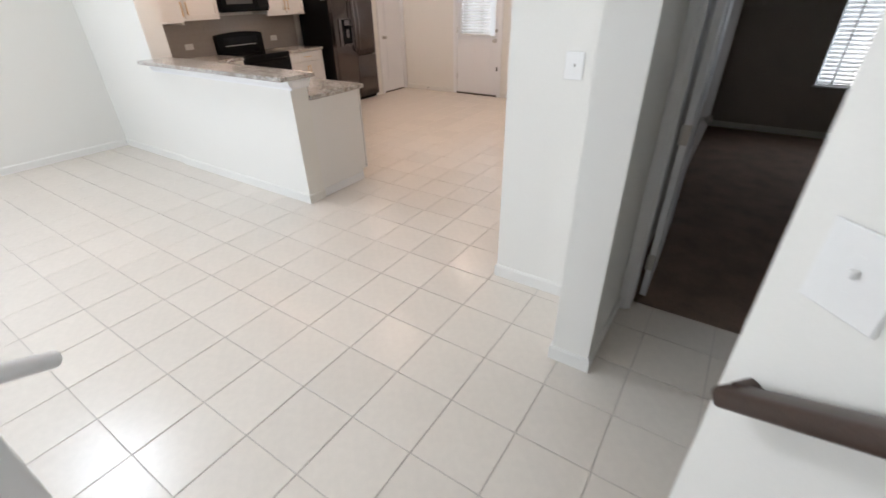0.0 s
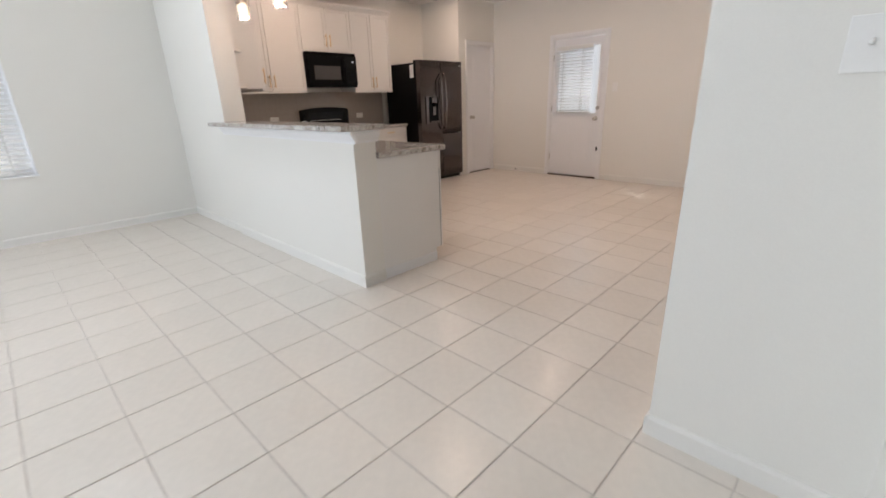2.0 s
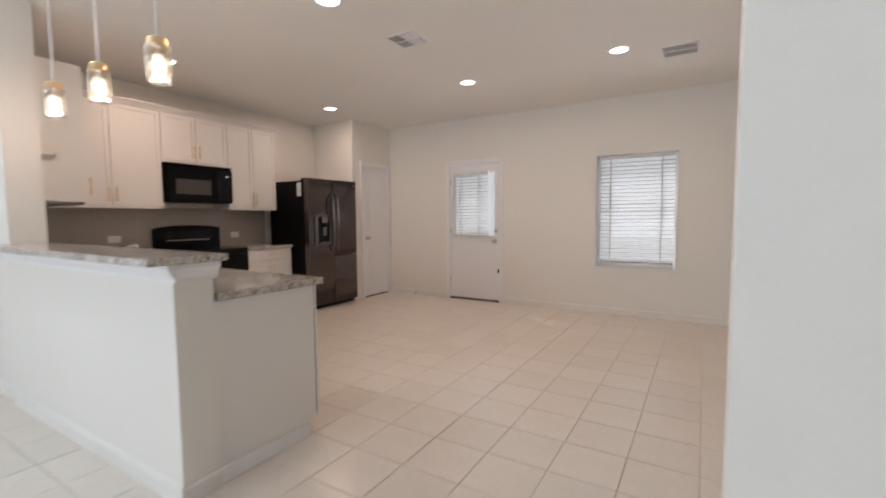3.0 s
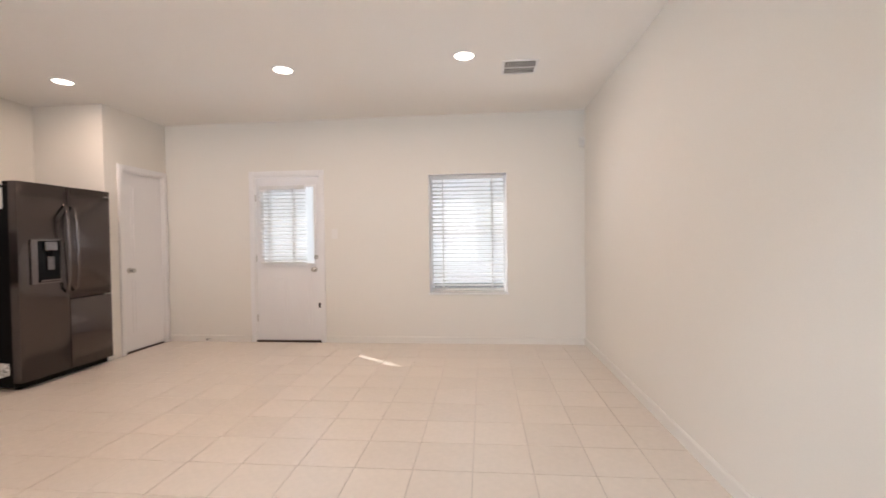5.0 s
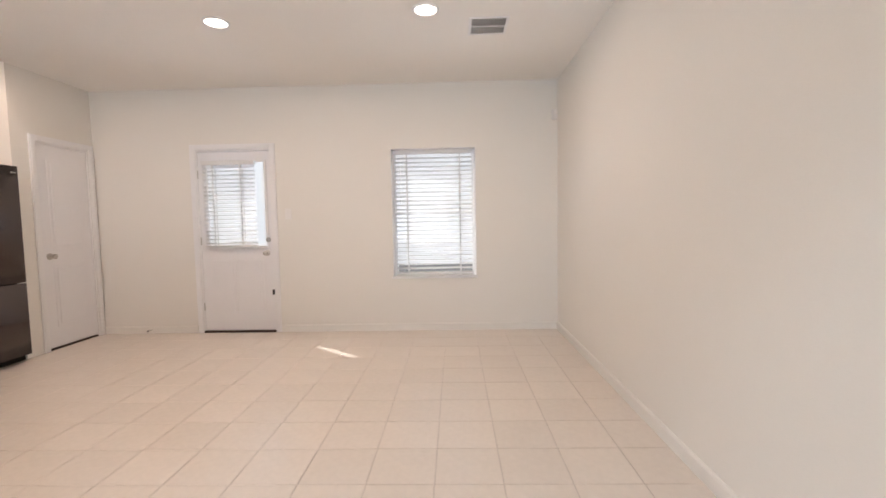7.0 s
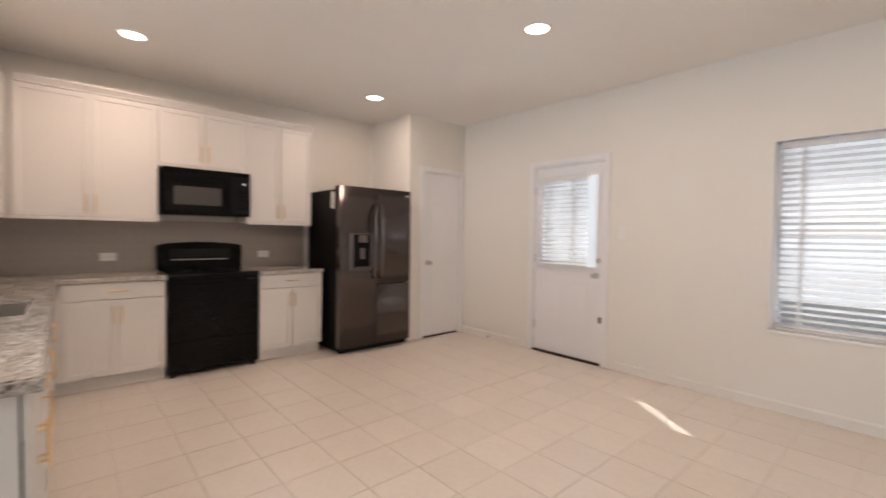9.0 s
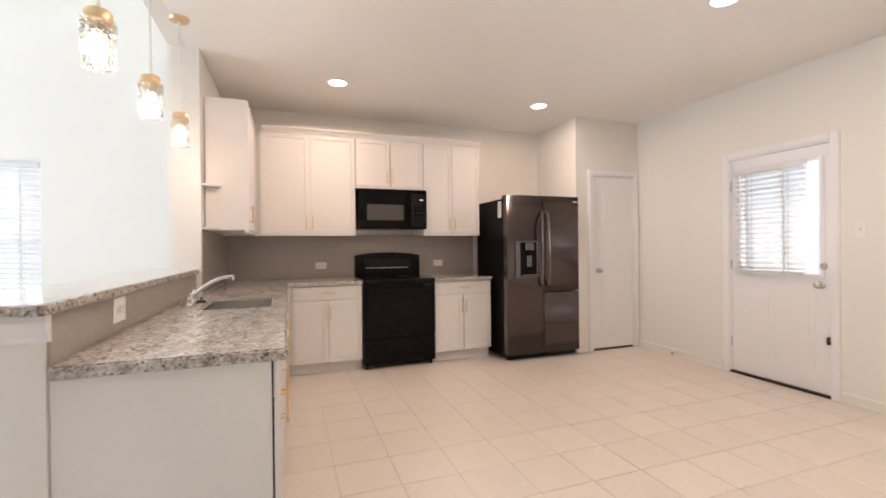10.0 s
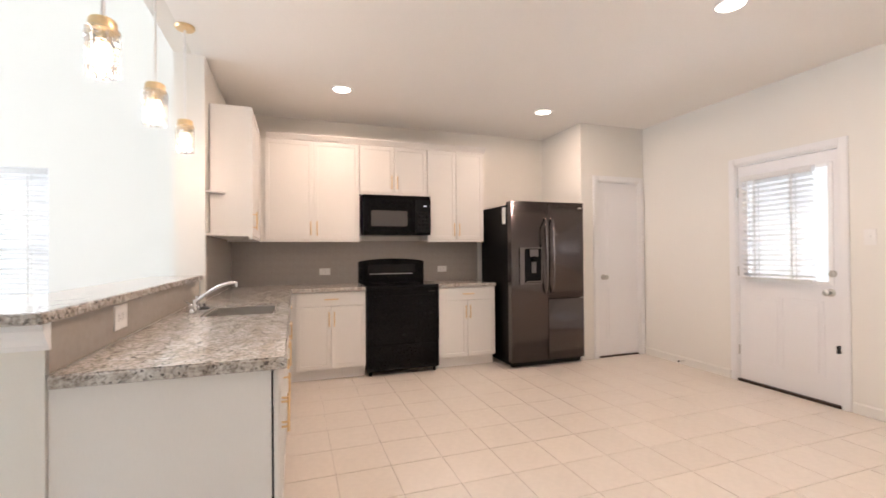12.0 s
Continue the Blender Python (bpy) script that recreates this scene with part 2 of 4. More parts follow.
def to_mesh(name, bm, material, smooth=False):
    me = bpy.data.meshes.new(name)
    if smooth:
        for f in bm.faces:
            f.smooth = True
        for e in bm.edges:
            if len(e.link_faces) == 2 and e.calc_face_angle(0) > 0.7:
                e.smooth = False
    bm.to_mesh(me)
    bm.free()
    me.materials.append(material)
    return me


def part(name, bm, material, parent, label="", smooth=False):
    ob = new(name, to_mesh(name, bm, material, smooth))
    ob.parent = parent
    return tagged(ob, label)


def thing(name, label, category, m=Matrix.Identity(4), group=""):
    ob = new(name)
    ob.empty_display_size = 0.1
    ob.matrix_world = m
    return tagged(ob, label, category, group)


def solid(name, bm, material, label, category, group="", kind="", smooth=False):
    ob = new(name, to_mesh(name, bm, material, smooth))
    return tagged(ob, label, category, group, kind)


def structure(name, bm, material, label="", category=""):
    return solid(name, bm, material, label, category, kind="structure")


def wall_cells(axis, u0, u1, t0, t1, z0, z1, holes=()):
    """A wall along an axis, t0 to t1 thick, with openings (u0, u1, z0, z1) through it."""
    us = sorted({u0, u1, *[v for h in holes for v in h[:2]]})
    zs = sorted({z0, z1, *[v for h in holes for v in h[2:]]})
    bm = bmesh.new()
    for ua, ub in zip(us, us[1:]):
        for za, zb in zip(zs, zs[1:]):
            cu, cz = (ua + ub) / 2, (za + zb) / 2
            if any(h[0] < cu < h[1] and h[2] < cz < h[3] for h in holes):
                continue
            add_box(bm, *((ua, ub, t0, t1) if axis == "x" else (t0, t1, ua, ub)), za, zb)
    bmesh.ops.remove_doubles(bm, verts=bm.verts, dist=1e-5)
    seen = {}
    for f in bm.faces:
        c = f.calc_center_median()
        seen.setdefault(tuple(round(v, 4) for v in c), []).append(f)
    inner = [f for fs in seen.values() if len(fs) > 1 for f in fs]
    bmesh.ops.delete(bm, geom=inner, context="FACES")
    return bm


# ---- the shell ----
WX, EX = -7.2, -1.19          # west wall face, east wall face of the dining side
BY, PY = 8.2, 3.33            # back wall face, face of the wall between living and kitchen
CH, LH = 2.74, 5.7            # ceilings: kitchen side, living side
SY, HX = -1.7, 1.2            # south wall face, hall's east wall face
DOOR_HOLE = (-5.215, -4.377, 0.0, 2.065)
WIN_D = (-3.026, -2.086, 0.607, 2.038)
WIN_L = (1.09, 1.995, 0.66, 2.07)
WIN_U = (1.09, 1.995, 4.20, 5.30)
WIN_B = (-0.05, 0.85, 0.60, 2.03)

structure("wall_back", wall_cells("x", WX - 0.15, EX + 0.09, BY, BY + 0.15, 0, CH, [DOOR_HOLE, WIN_D]), WALL)
structure("wall_west", wall_cells("y", SY - 0.15, BY, WX - 0.15, WX, 0, LH, [WIN_L, WIN_U]), WALL)
structure("wall_east", wall_cells("y", 2.653, BY, EX, -1.01, 0, CH), WALL)
structure("wall_stub", wall_cells("x", -1.775, EX, 3.18, 3.28, 0, LH), WALL)
structure("wall_column", wall_cells("x", WX, -5.82, PY, 3.53, 0, CH), WALL)
structure("wall_header", wall_cells("x", WX, EX, PY, 3.45, CH, LH), WALL)
structure("wall_pillar_upper", wall_cells("y", 2.653, 3.39, EX, -1.01, CH, LH), WALL)
structure("wall_hall", wall_cells("x", -1.01, HX, 3.27, 3.39, 0, LH, [(-0.955, -0.145, 0, 2.06)]), WALL)
structure("wall_hall_east", wall_cells("y", SY, 3.27, HX, HX + 0.15, 0, LH), WALL)
structure("wall_south", wall_cells("x", WX, HX + 0.15, SY - 0.15, SY, 0, LH, [(-6.0, -2.6, 0.5, 2.7)]), WALL)
structure("wall_half", wall_cells("x", -5.82, -3.73, 3.312, 3.485, 0, 1.065), WALL, "white painted half wall under the bar top", "half wall")
structure("wall_pantry_side", wall_cells("x", WX, -6.385, 7.29, 7.38, 0, CH), WALL)
structure("wall_pantry", wall_cells("y", 7.38, BY, -6.475, -6.385, 0, CH, [(7.515, 8.13, 0, 2.075)]), WALL)
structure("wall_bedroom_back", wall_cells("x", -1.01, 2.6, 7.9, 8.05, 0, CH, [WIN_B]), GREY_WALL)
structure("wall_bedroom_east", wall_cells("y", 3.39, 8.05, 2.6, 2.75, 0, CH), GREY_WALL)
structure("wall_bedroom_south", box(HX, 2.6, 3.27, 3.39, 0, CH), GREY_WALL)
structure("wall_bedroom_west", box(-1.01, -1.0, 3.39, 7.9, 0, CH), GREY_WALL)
structure("ceiling", box(WX - 0.15, -1.01, 3.45, BY + 0.15, CH, CH + 0.12), CEILING, "off-white textured ceiling of the kitchen", "ceiling")
structure("ceiling_living", box(WX - 0.15, HX + 0.15, SY - 0.15, 3.45, LH, LH + 0.12), CEILING)
structure("ceiling_bedroom", box(-1.01, 2.75, 3.39, 8.05, CH, CH + 0.12), CEILING)
structure("floor_slab", box(WX - 0.15, HX + 0.15, SY - 0.15, BY + 0.15, -0.2, -0.0035), GROUT, "tile floor's grey-brown grout bed", "floor")
structure("floor_carpet", box(-1.0, 2.6, 3.36, 7.9, -0.0034, 0.006), CARPET, "dark brown carpet in the side room", "carpet")
# plain glowing sheets added to stand in for the bright outdoors
structure("backdrop_north", box(-30, 14, 18.0, 18.1, -0.25, 7.0), BACKDROP_GLOW)
structure("backdrop_west", box(-18.1, -18.0, -16, 18, -0.25, 9.0), BACKDROP_GLOW)
structure("ground", box(-400, 400, -400, 400, -0.6, -0.25), GRASS)
# made-up pale ground over the lawn, keeps lower blind gaps from going dark
structure("added_pale_ground", box(-30, 14, BY + 0.2, 17.95, -0.25, -0.235), PAVING, "pale concrete ground added behind the house to brighten the blind gaps", "paving")
# unseen sun blocker, its depth set by the streak's far end on the floor
structure("eave", box(WX - 1.5, 4.5, BY + 0.15, BY + 0.66, 2.66, 2.80), SOFFIT, "unseen eave added over the back door to cut the sun streak", "eave")


def baseboard(name, axis, u0, u1, face, side):
    """A skirting with an eased top along a wall face; side: the way into the room."""
    h, d = 0.083, 0.013
    prof = [(face, 0), (face + side * d, 0), (face + side * d, h - 0.012), (face + side * d * 0.45, h), (face, h)]
    structure(name, extrude_profile(prof, axis, u0, u1), SKIRT)


baseboard("baseboard_back_a", "x", -6.385, -5.285, BY, -1)
baseboard("baseboard_back_b", "x", -4.307, EX, BY, -1)
baseboard("baseboard_east", "y", 3.293, BY - 0.013, EX, -1)
baseboard("baseboard_stub", "x", -1.775, EX - 0.013, 3.18, -1)
baseboard("baseboard_stub_end", "y", 3.167, 3.293, -1.775, -1)
baseboard("baseboard_stub_back", "x", -1.775, EX - 0.013, 3.28, 1)
baseboard("baseboard_pillar_west", "y", 2.64, 3.167, EX, -1)
baseboard("baseboard_pillar_end", "x", EX, -1.01, 2.653, -1)
baseboard("baseboard_pillar_east", "y", 2.64, 3.27, -1.01, 1)
baseboard("baseboard_living_west", "y", SY, PY, WX, 1)
baseboard("baseboard_half", "x", -5.82, -3.73, 3.312, -1)
baseboard("baseboard_column", "x", WX + 0.013, -5.82, PY, -1)
baseboard("baseboard_half_end", "y", 3.299, 3.485, -3.73, 1)
baseboard("baseboard_hall", "x", -0.075, HX, 3.27, -1)
baseboard("baseboard_bedroom", "x", -1.0, 2.6, 7.9, -1)

# ---- windows, blinds and doors ----


def window(name, m, w, h, label, deep=0.0):
    """Vinyl frame, meeting rail and two panes, set deep in the opening; x to the right, y outwards."""
    t = thing(name, label, "window", m)
    tagged(t, kind="structure")
    f = 0.045
    y0, y1 = 0.075 + deep, 0.145 + deep * 0.1
    fr = boxes([(0, f, y0, y1, 0, h), (w - f, w, y0, y1, 0, h), (f, w - f, y0, y1, 0, f), (f, w - f, y0, y1, h - f, h),
                (f, w - f, y0 + 0.01, y1 - 0.005, h / 2 - 0.022, h / 2 + 0.022)], 0.004)
    part("window_frame", fr, TRIM, t)
    part("window_sill", box(-0.012, w + 0.012, -0.018, y0 - 0.001, -0.016, 0.004, bevel=0.004), TRIM, t)
    part("window_liner", boxes([(0.001, 0.009, 0.0, y0 - 0.001, 0.005, h - 0.001), (w - 0.009, w - 0.001, 0.0, y0 - 0.001, 0.005, h - 0.001),
                                (0.010, w - 0.010, 0.0, y0 - 0.001, h - 0.009, h - 0.001)], 0.002), TRIM, t)
    for z0, z1 in ((f, h / 2 - 0.022), (h / 2 + 0.022, h - f)):
        p = part("pane", box(f, w - f, y1 - 0.028, y1 - 0.024, z0, z1), PANE, t)
        p.visible_shadow = False
    return t


def blind(name, m, w, h, tilt, pitch, label, depth=0.05, cords=(0.16, 0.84)):
    """A slatted blind w by h, hanging from z = h; y = 0 is its middle plane."""
    t = thing(name, label, "window blind", m, "slatted blinds")
    part("headrail", box(0, w, -0.028, 0.028, h - 0.05, h, bevel=0.004), SLAT, t)
    part("bottom_rail", box(0.002, w - 0.002, -0.024, 0.024, 0.0, 0.018, bevel=0.005), SLAT, t)
    bm = bmesh.new()
    n = 5
    rows = []
    for k in range(n + 1):
        u = (k / n - 0.5) * depth
        rows.append((u, 0.004 * (1 - (2 * u / depth) ** 2)))
    top = [[bm.verts.new((x, u, z + 0.0013)) for u, z in rows] for x in (0.003, w - 0.003)]
    low = [[bm.verts.new((x, u, z - 0.0013)) for u, z in rows] for x in (0.003, w - 0.003)]
    for k in range(n):
        bm.faces.new((top[0][k], top[0][k + 1], top[1][k + 1], top[1][k]))
        bm.faces.new((low[0][k], low[1][k], low[1][k + 1], low[0][k + 1]))
    for e in (0, n):
        bm.faces.new((top[0][e], top[1][e], low[1][e], low[0][e]))
    for s in (0, 1):
        bm.faces.new(top[s] + list(reversed(low[s])))
    bmesh.ops.recalc_face_normals(bm, faces=bm.faces)
    me = to_mesh("slat", bm, SLAT)
    z = 0.040
    rnd = random.Random(3)
    while z < h - 0.055:
        s = new("slat", me)
        s.parent = t
        s.matrix_local = pose(0, 0, z, tilt + rnd.uniform(-2.5, 2.5), rnd.uniform(-0.12, 0.12), 0)
        z += pitch
    for c in cords:
        part("ladder_cord", boxes([(c * w - 0.009, c * w + 0.009, -0.030, -0.0285, 0.01, h - 0.03), (c * w - 0.009, c * w + 0.009, 0.0285, 0.030, 0.01, h - 0.03)]), SLAT, t)
    part("tilt_wand", rod((0.07, -0.036, h - 0.06), (0.07, -0.034, h - 0.06 - min(0.55, h * 0.5)), 0.004, seg=8), PLASTIC, t)
    return t


window("window_1", pose(WIN_D[0], BY, WIN_D[2]), 0.94, 1.431, "white vinyl single-hung window in the dining wall", 0.035)
blind("window_blind", pose(WIN_D[0] + 0.030, BY + 0.070, WIN_D[2] + 0.006), 0.872, 1.414, BACK_TILT, 0.0475, "white slatted blind lowered over the dining window")
WEST = pose(WX, WIN_L[0], WIN_L[2], 0, 0, 90)
window("window_2", WEST, 0.905, 1.41, "white vinyl window in the living room wall")
blind("window_blind", WEST @ pose(0.022, 0.036, 0.006), 0.861, 1.394, BLIND_TILT, 0.0455, "white slatted blind lowered over the living room window")
window("window_5", pose(WX, WIN_U[0], WIN_U[2], 0, 0, 90), 0.905, 1.10, "high white window above the living room window")
window("window_3", pose(WIN_B[0], 7.9, WIN_B[2]), 0.90, 1.43, "white window in the carpeted side room")
blind("window_blind", pose(WIN_B[0] + 0.022, 7.936, WIN_B[2] + 0.006), 0.856, 1.41, 35, 0.0455, "white slatted blind with open slats in the side room")
# unseen window added in the south wall as the living room's fill light
SOUTH = pose(-2.6, SY, 0.5, 0, 0, 180)
window("added_window_south", SOUTH, 3.4, 2.2, "wide white window added unseen behind the stairs to light the living room")


def knob(name, m, parent, label="satin nickel door knob"):
    """A round knob on its rose; z points out of the door."""
    prof = [(0.033, 0.0), (0.033, 0.006), (0.014, 0.012), (0.011, 0.032), (0.020, 0.040), (0.027, 0.052), (0.025, 0.064), (0.012, 0.070), (0.002, 0.071)]
    return part(name, lathe(prof, 20, m), NICKEL, parent, label, smooth=True)


def panel_frame(bm, x0, x1, z0, z1, y, d):
    """A moulded raised panel on a door face at y, d proud (towards -y)."""
    add_box(bm, x0, x1, y - d, y + 0.001, z0, z1, bevel=d * 0.9, seg=2)
    add_box(bm, x0 + 0.035, x1 - 0.035, y - d - 0.006, y - d + 0.001, z0 + 0.035, z1 - 0.035, bevel=0.005, seg=2)


# back door, hinged on its west side, with a half light
bd = thing("door_1", "closed white half-glazed back door with a blind", "door", pose(-5.2, BY, 0.0))
tagged(bd, kind="structure")
DW, DH = 0.806, 2.045
LX0, LX1, LZ0, LZ1 = 0.085, 0.752, 0.98, 1.93
slab = boxes([(0, LX0, 0.012, 0.056, 0.024, DH), (LX1, DW, 0.012, 0.056, 0.024, DH), (LX0, LX1, 0.012, 0.056, 0.024, LZ0), (LX0, LX1, 0.012, 0.056, LZ1, DH)])
slab_ob = part("slab", slab, DOOR, bd)
mould = bmesh.new()
panel_frame(mould, 0.11, 0.385, 0.20, 0.83, 0.012, 0.005)
panel_frame(mould, 0.425, 0.70, 0.20, 0.83, 0.012, 0.005)
part("panel_moulding", mould, DOOR, slab_ob)
part("glazing_frame", boxes([(LX0 - 0.022, LX0 + 0.012, 0.0, 0.013, LZ0 - 0.022, LZ1 + 0.022), (LX1 - 0.012, LX1 + 0.022, 0.0, 0.013, LZ0 - 0.022, LZ1 + 0.022),
                             (LX0 + 0.012, LX1 - 0.012, 0.0, 0.013, LZ0 - 0.022, LZ0 + 0.012), (LX0 + 0.012, LX1 - 0.012, 0.0, 0.013, LZ1 - 0.012, LZ1 + 0.022)], 0.004), TRIM, bd)
p = part("pane", box(LX0 + 0.001, LX1 - 0.001, 0.030, 0.036, LZ0 + 0.001, LZ1 - 0.001), PANE, bd)
p.visible_shadow = False
knob("door_knob", pose(0.748, 0.012, 0.905, 90), bd)
part("deadbolt", lathe([(0.030, 0), (0.030, 0.008), (0.024, 0.016), (0.010, 0.018), (0.002, 0.0185)], 20, pose(0.762, 0.012, 1.056, 90)), NICKEL, bd, "round nickel deadbolt", smooth=True)
part("deadbolt_thumbturn", box(0.757, 0.767, -0.022, -0.005, 1.038, 1.074, bevel=0.003), NICKEL, bd)
part("threshold_gap_strip", box(-0.014, DW + 0.016, -0.012, 0.10, -0.011, 0.022, bevel=0.004), BRONZE, bd, "dark bronze threshold, at the pantry door a strip for gap shade")
part("contact_sensor", box(0.800, 0.822, -0.026, 0.0115, 0.432, 0.492, bevel=0.004), RUBBER, bd, "small black door sensor")
for hz in (0.30, 1.05, 1.80):
    part("hinge", rod((-0.004, 0.006, hz - 0.045), (-0.004, 0.006, hz + 0.045), 0.007, seg=10), NICKEL, bd)
blind("window_blind", pose(-5.2 + 0.070, BY - 0.034, 0.985), 0.597, 0.955, BACK_TILT, 0.0445, "white slatted blind mounted on the back door", cords=(0.22, 0.74))


def casing(name, m, w, h, wid=0.062):
    """Door casing round an opening w by h; x to the right, y outwards; proud of the wall."""
    t = thing(name, "white painted door casing", "door casing", m)
    tagged(t, kind="structure")
    for n, b in (("jamb_left", (-wid, 0, -0.016, 0, 0, h + wid)), ("jamb_right", (w, w + wid, -0.016, 0, 0, h + wid)), ("head", (0, w, -0.016, 0, h, h + wid))):
        bm = box(*b, bevel=0.004)
        ins = (b[0] + 0.012, b[1] - 0.012, -0.021, -0.0155, b[4] + (0 if n != "head" else 0.012), b[5] - 0.012)
        add_box(bm, *ins, bevel=0.003)
        part(n, bm, TRIM, t)
    part("lining", boxes([(0, 0.012, 0.0, 0.12, 0, h), (w - 0.012, w, 0.0, 0.12, 0, h), (0.012, w - 0.012, 0.0, 0.12, h - 0.012, h)]), TRIM, t)
    return t


casing("door_casing_back", pose(DOOR_HOLE[0], BY, 0), 0.838, 2.065)

# pantry door
PANTRY = pose(-6.385, 7.515, 0, 0, 0, 90)
casing("door_casing_pantry", PANTRY, 0.615, 2.075)
pd = thing("door_2", "closed white two-panel pantry door", "door", PANTRY)
tagged(pd, kind="structure")
ps = part("slab", box(0.015, 0.600, 0.010, 0.045, 0.022, 2.060, bevel=0.002), DOOR, pd)
mould = bmesh.new()
panel_frame(mould, 0.12, 0.495, 0.22, 0.86, 0.010, 0.004)
panel_frame(mould, 0.12, 0.495, 1.02, 1.92, 0.010, 0.004)
part("panel_moulding", mould, DOOR, ps)
# dark strip put in for the shade of the gap below this door
part("threshold_gap_strip", box(0.015, 0.600, 0.006, 0.050, -0.011, 0.014, bevel=0.003), BRONZE, pd, "dark bronze threshold, at the pantry door a strip for gap shade")
knob("door_knob", pose(0.085, 0.010, 0.945, 90), pd)

# side-room door, standing open against the wall beside it
casing("door_casing_hall", pose(-0.955, 3.27, 0), 0.81, 2.06)
hd = thing("door_3", "open white panelled door swung into the side room", "door", pose(-0.925, 3.43, 0, 0, 0, 91.5))
tagged(hd, kind="structure")
hs = part("slab", box(0, 0.775, -0.035, 0, 0.012, 2.04, bevel=0.002), DOOR, hd)
mould = bmesh.new()
panel_frame(mould, 0.12, 0.655, 0.22, 0.86, -0.035, 0.004)
panel_frame(mould, 0.12, 0.655, 1.02, 1.90, -0.035, 0.004)
part("panel_moulding", mould, DOOR, hs)
knob("door_knob", pose(0.70, -0.035, 0.93, 90), hd)
for hz in (0.25, 1.0, 1.8):
    part("hinge", boxes([(-0.006, 0.0, -0.034, -0.002, hz - 0.05, hz + 0.05)]), NICKEL, hd)
    part("hinge_pin", rod((-0.006, 0.004, hz - 0.05), (-0.006, 0.004, hz + 0.05), 0.006, seg=10), NICKEL, hd)

# ---- kitchen cabinets ----


def bar_handle(m, length, parent, standoff=0.028):
    """A brass bar pull on two posts; z runs along it, y points out of the door."""
    bm = rod(m @ Vector((0, standoff, -length / 2)), m @ Vector((0, standoff, length / 2)), 0.0055, seg=12)
    for s in (-1, 1):
        add_rod(bm, m @ Vector((0, 0, s * length * 0.36)), m @ Vector((0, standoff, s * length * 0.36)), 0.0045, seg=10)
    return part("handle", bm, BRASS, parent, "brushed brass bar handle", smooth=True)


def shaker(name, u0, u1, z0, z1, parent, rail=0.055, handle=None):
    """A shaker front in a cabinet's own axes: u to the right, y = 0 the box's face, -y to the room."""
    bm = box(u0, u1, -0.020, 0, z0, z1)
    front = min(bm.faces, key=lambda f: f.calc_center_median().y)
    bmesh.ops.bevel(bm, geom=list(front.edges), offset=0.0015, segments=1, affect="EDGES")
    front = min(bm.faces, key=lambda f: f.calc_center_median().y)
    bmesh.ops.inset_region(bm, faces=[front], thickness=rail)
    bmesh.ops.inset_region(bm, faces=[front], thickness=0.002, depth=-0.009)
    d = part(name, bm, CABINET, parent)
    if handle:
        hu, hz, way, length = handle
        turn = pose(hu, -0.020, hz, 0, 0, 180) if way == "up" else pose(hu, -0.020, hz, 0, 90, 0) @ pose(0, 0, 0, 0, 0, 180)
        bar_handle(turn, length, d)
    return d


def flat_front(name, u0, u1, z0, z1, parent, length=0.13):
    d = part(name, box(u0, u1, -0.020, 0, z0, z1, bevel=0.002), CABINET, parent)
    bar_handle(pose((u0 + u1) / 2, -0.020, (z0 + z1) / 2, 0, 90, 0) @ pose(0, 0, 0, 0, 0, 180), length, d)
    return d


def upper_cabinet(label, m, w, z0, z1, depth, hz, fill=0.0, doors=2):
    """A wall cabinet with doors; fill: a blind stretch at its left end."""
    t = thing("wall_cabinet", label, "wall cabinet", m, "white wall cabinets")
    part("body", box(0, w, 0, depth, z0, z1, bevel=0.0015), CABINET, t)
    part("light_rail", box(0, w, -0.020, 0.012, z0 - 0.022, z0 - 0.0005, bevel=0.003), CABINET, t)
    g = 0.003
    span = (w - fill) / doors
    for i in range(doors):
        a, b = fill + i * span + g, fill + (i + 1) * span - g
        inner = b - 0.028 if i == 0 and doors == 2 else a + 0.028
        shaker("door", a, b, z0 + 0.004, z1 - 0.004, t, handle=(inner, hz, "up", 0.145))
    return t


EASTWARD = 90  # a unit on the west wall: its right runs north, its back points west
upper_cabinet("white shaker wall cabinet over the corner counter", pose(-6.86, 3.545, 0, 0, 0, EASTWARD), 1.275, 1.395, 2.415, 0.335, 1.51, fill=0.335)
upper_cabinet("short white shaker cabinet above the microwave", pose(-6.86, 4.823, 0, 0, 0, EASTWARD), 0.752, 1.905, 2.415, 0.335, 2.02)
upper_cabinet("white shaker wall cabinet beside the refrigerator", pose(-6.86, 5.578, 0, 0, 0, EASTWARD), 0.69, 1.395, 2.415, 0.335, 1.51)

crown = [(-6.86, 2.4155), (-6.838, 2.4155), (-6.832, 2.430), (-6.812, 2.452), (-6.800, 2.462), (-6.800, 2.478), (-6.86, 2.478)]
solid("crown_moulding", extrude_profile(crown, "y", 3.90, 6.285), CABINET, "white crown moulding along the wall cabinets", "moulding", kind="structure")

# end cabinet on the column wall, its door to the north, its side to the room
ec = upper_cabinet("tall white end cabinet over the sink's back corner", pose(-5.97, 3.825, 0, 0, 0, 180), 0.86, 1.395, 2.435, 0.29, 1.52, fill=0.0, doors=1)
for z in (1.397, 1.725):
    r, n = 0.115, 10
    prof = [(-5.969, 3.5305)] + [(-5.969 + r * math.sin(a * math.pi / 2 / n), 3.5305 + r * math.cos(a * math.pi / 2 / n)) for a in range(n + 1)]
    part("end_shelf", extrude_profile(prof, "z", z, z + 0.016), CABINET, None, "")
    s = bpy.context.scene.collection.objects[-1]
    s.parent = ec
    s.matrix_parent_inverse = ec.matrix_world.inverted()


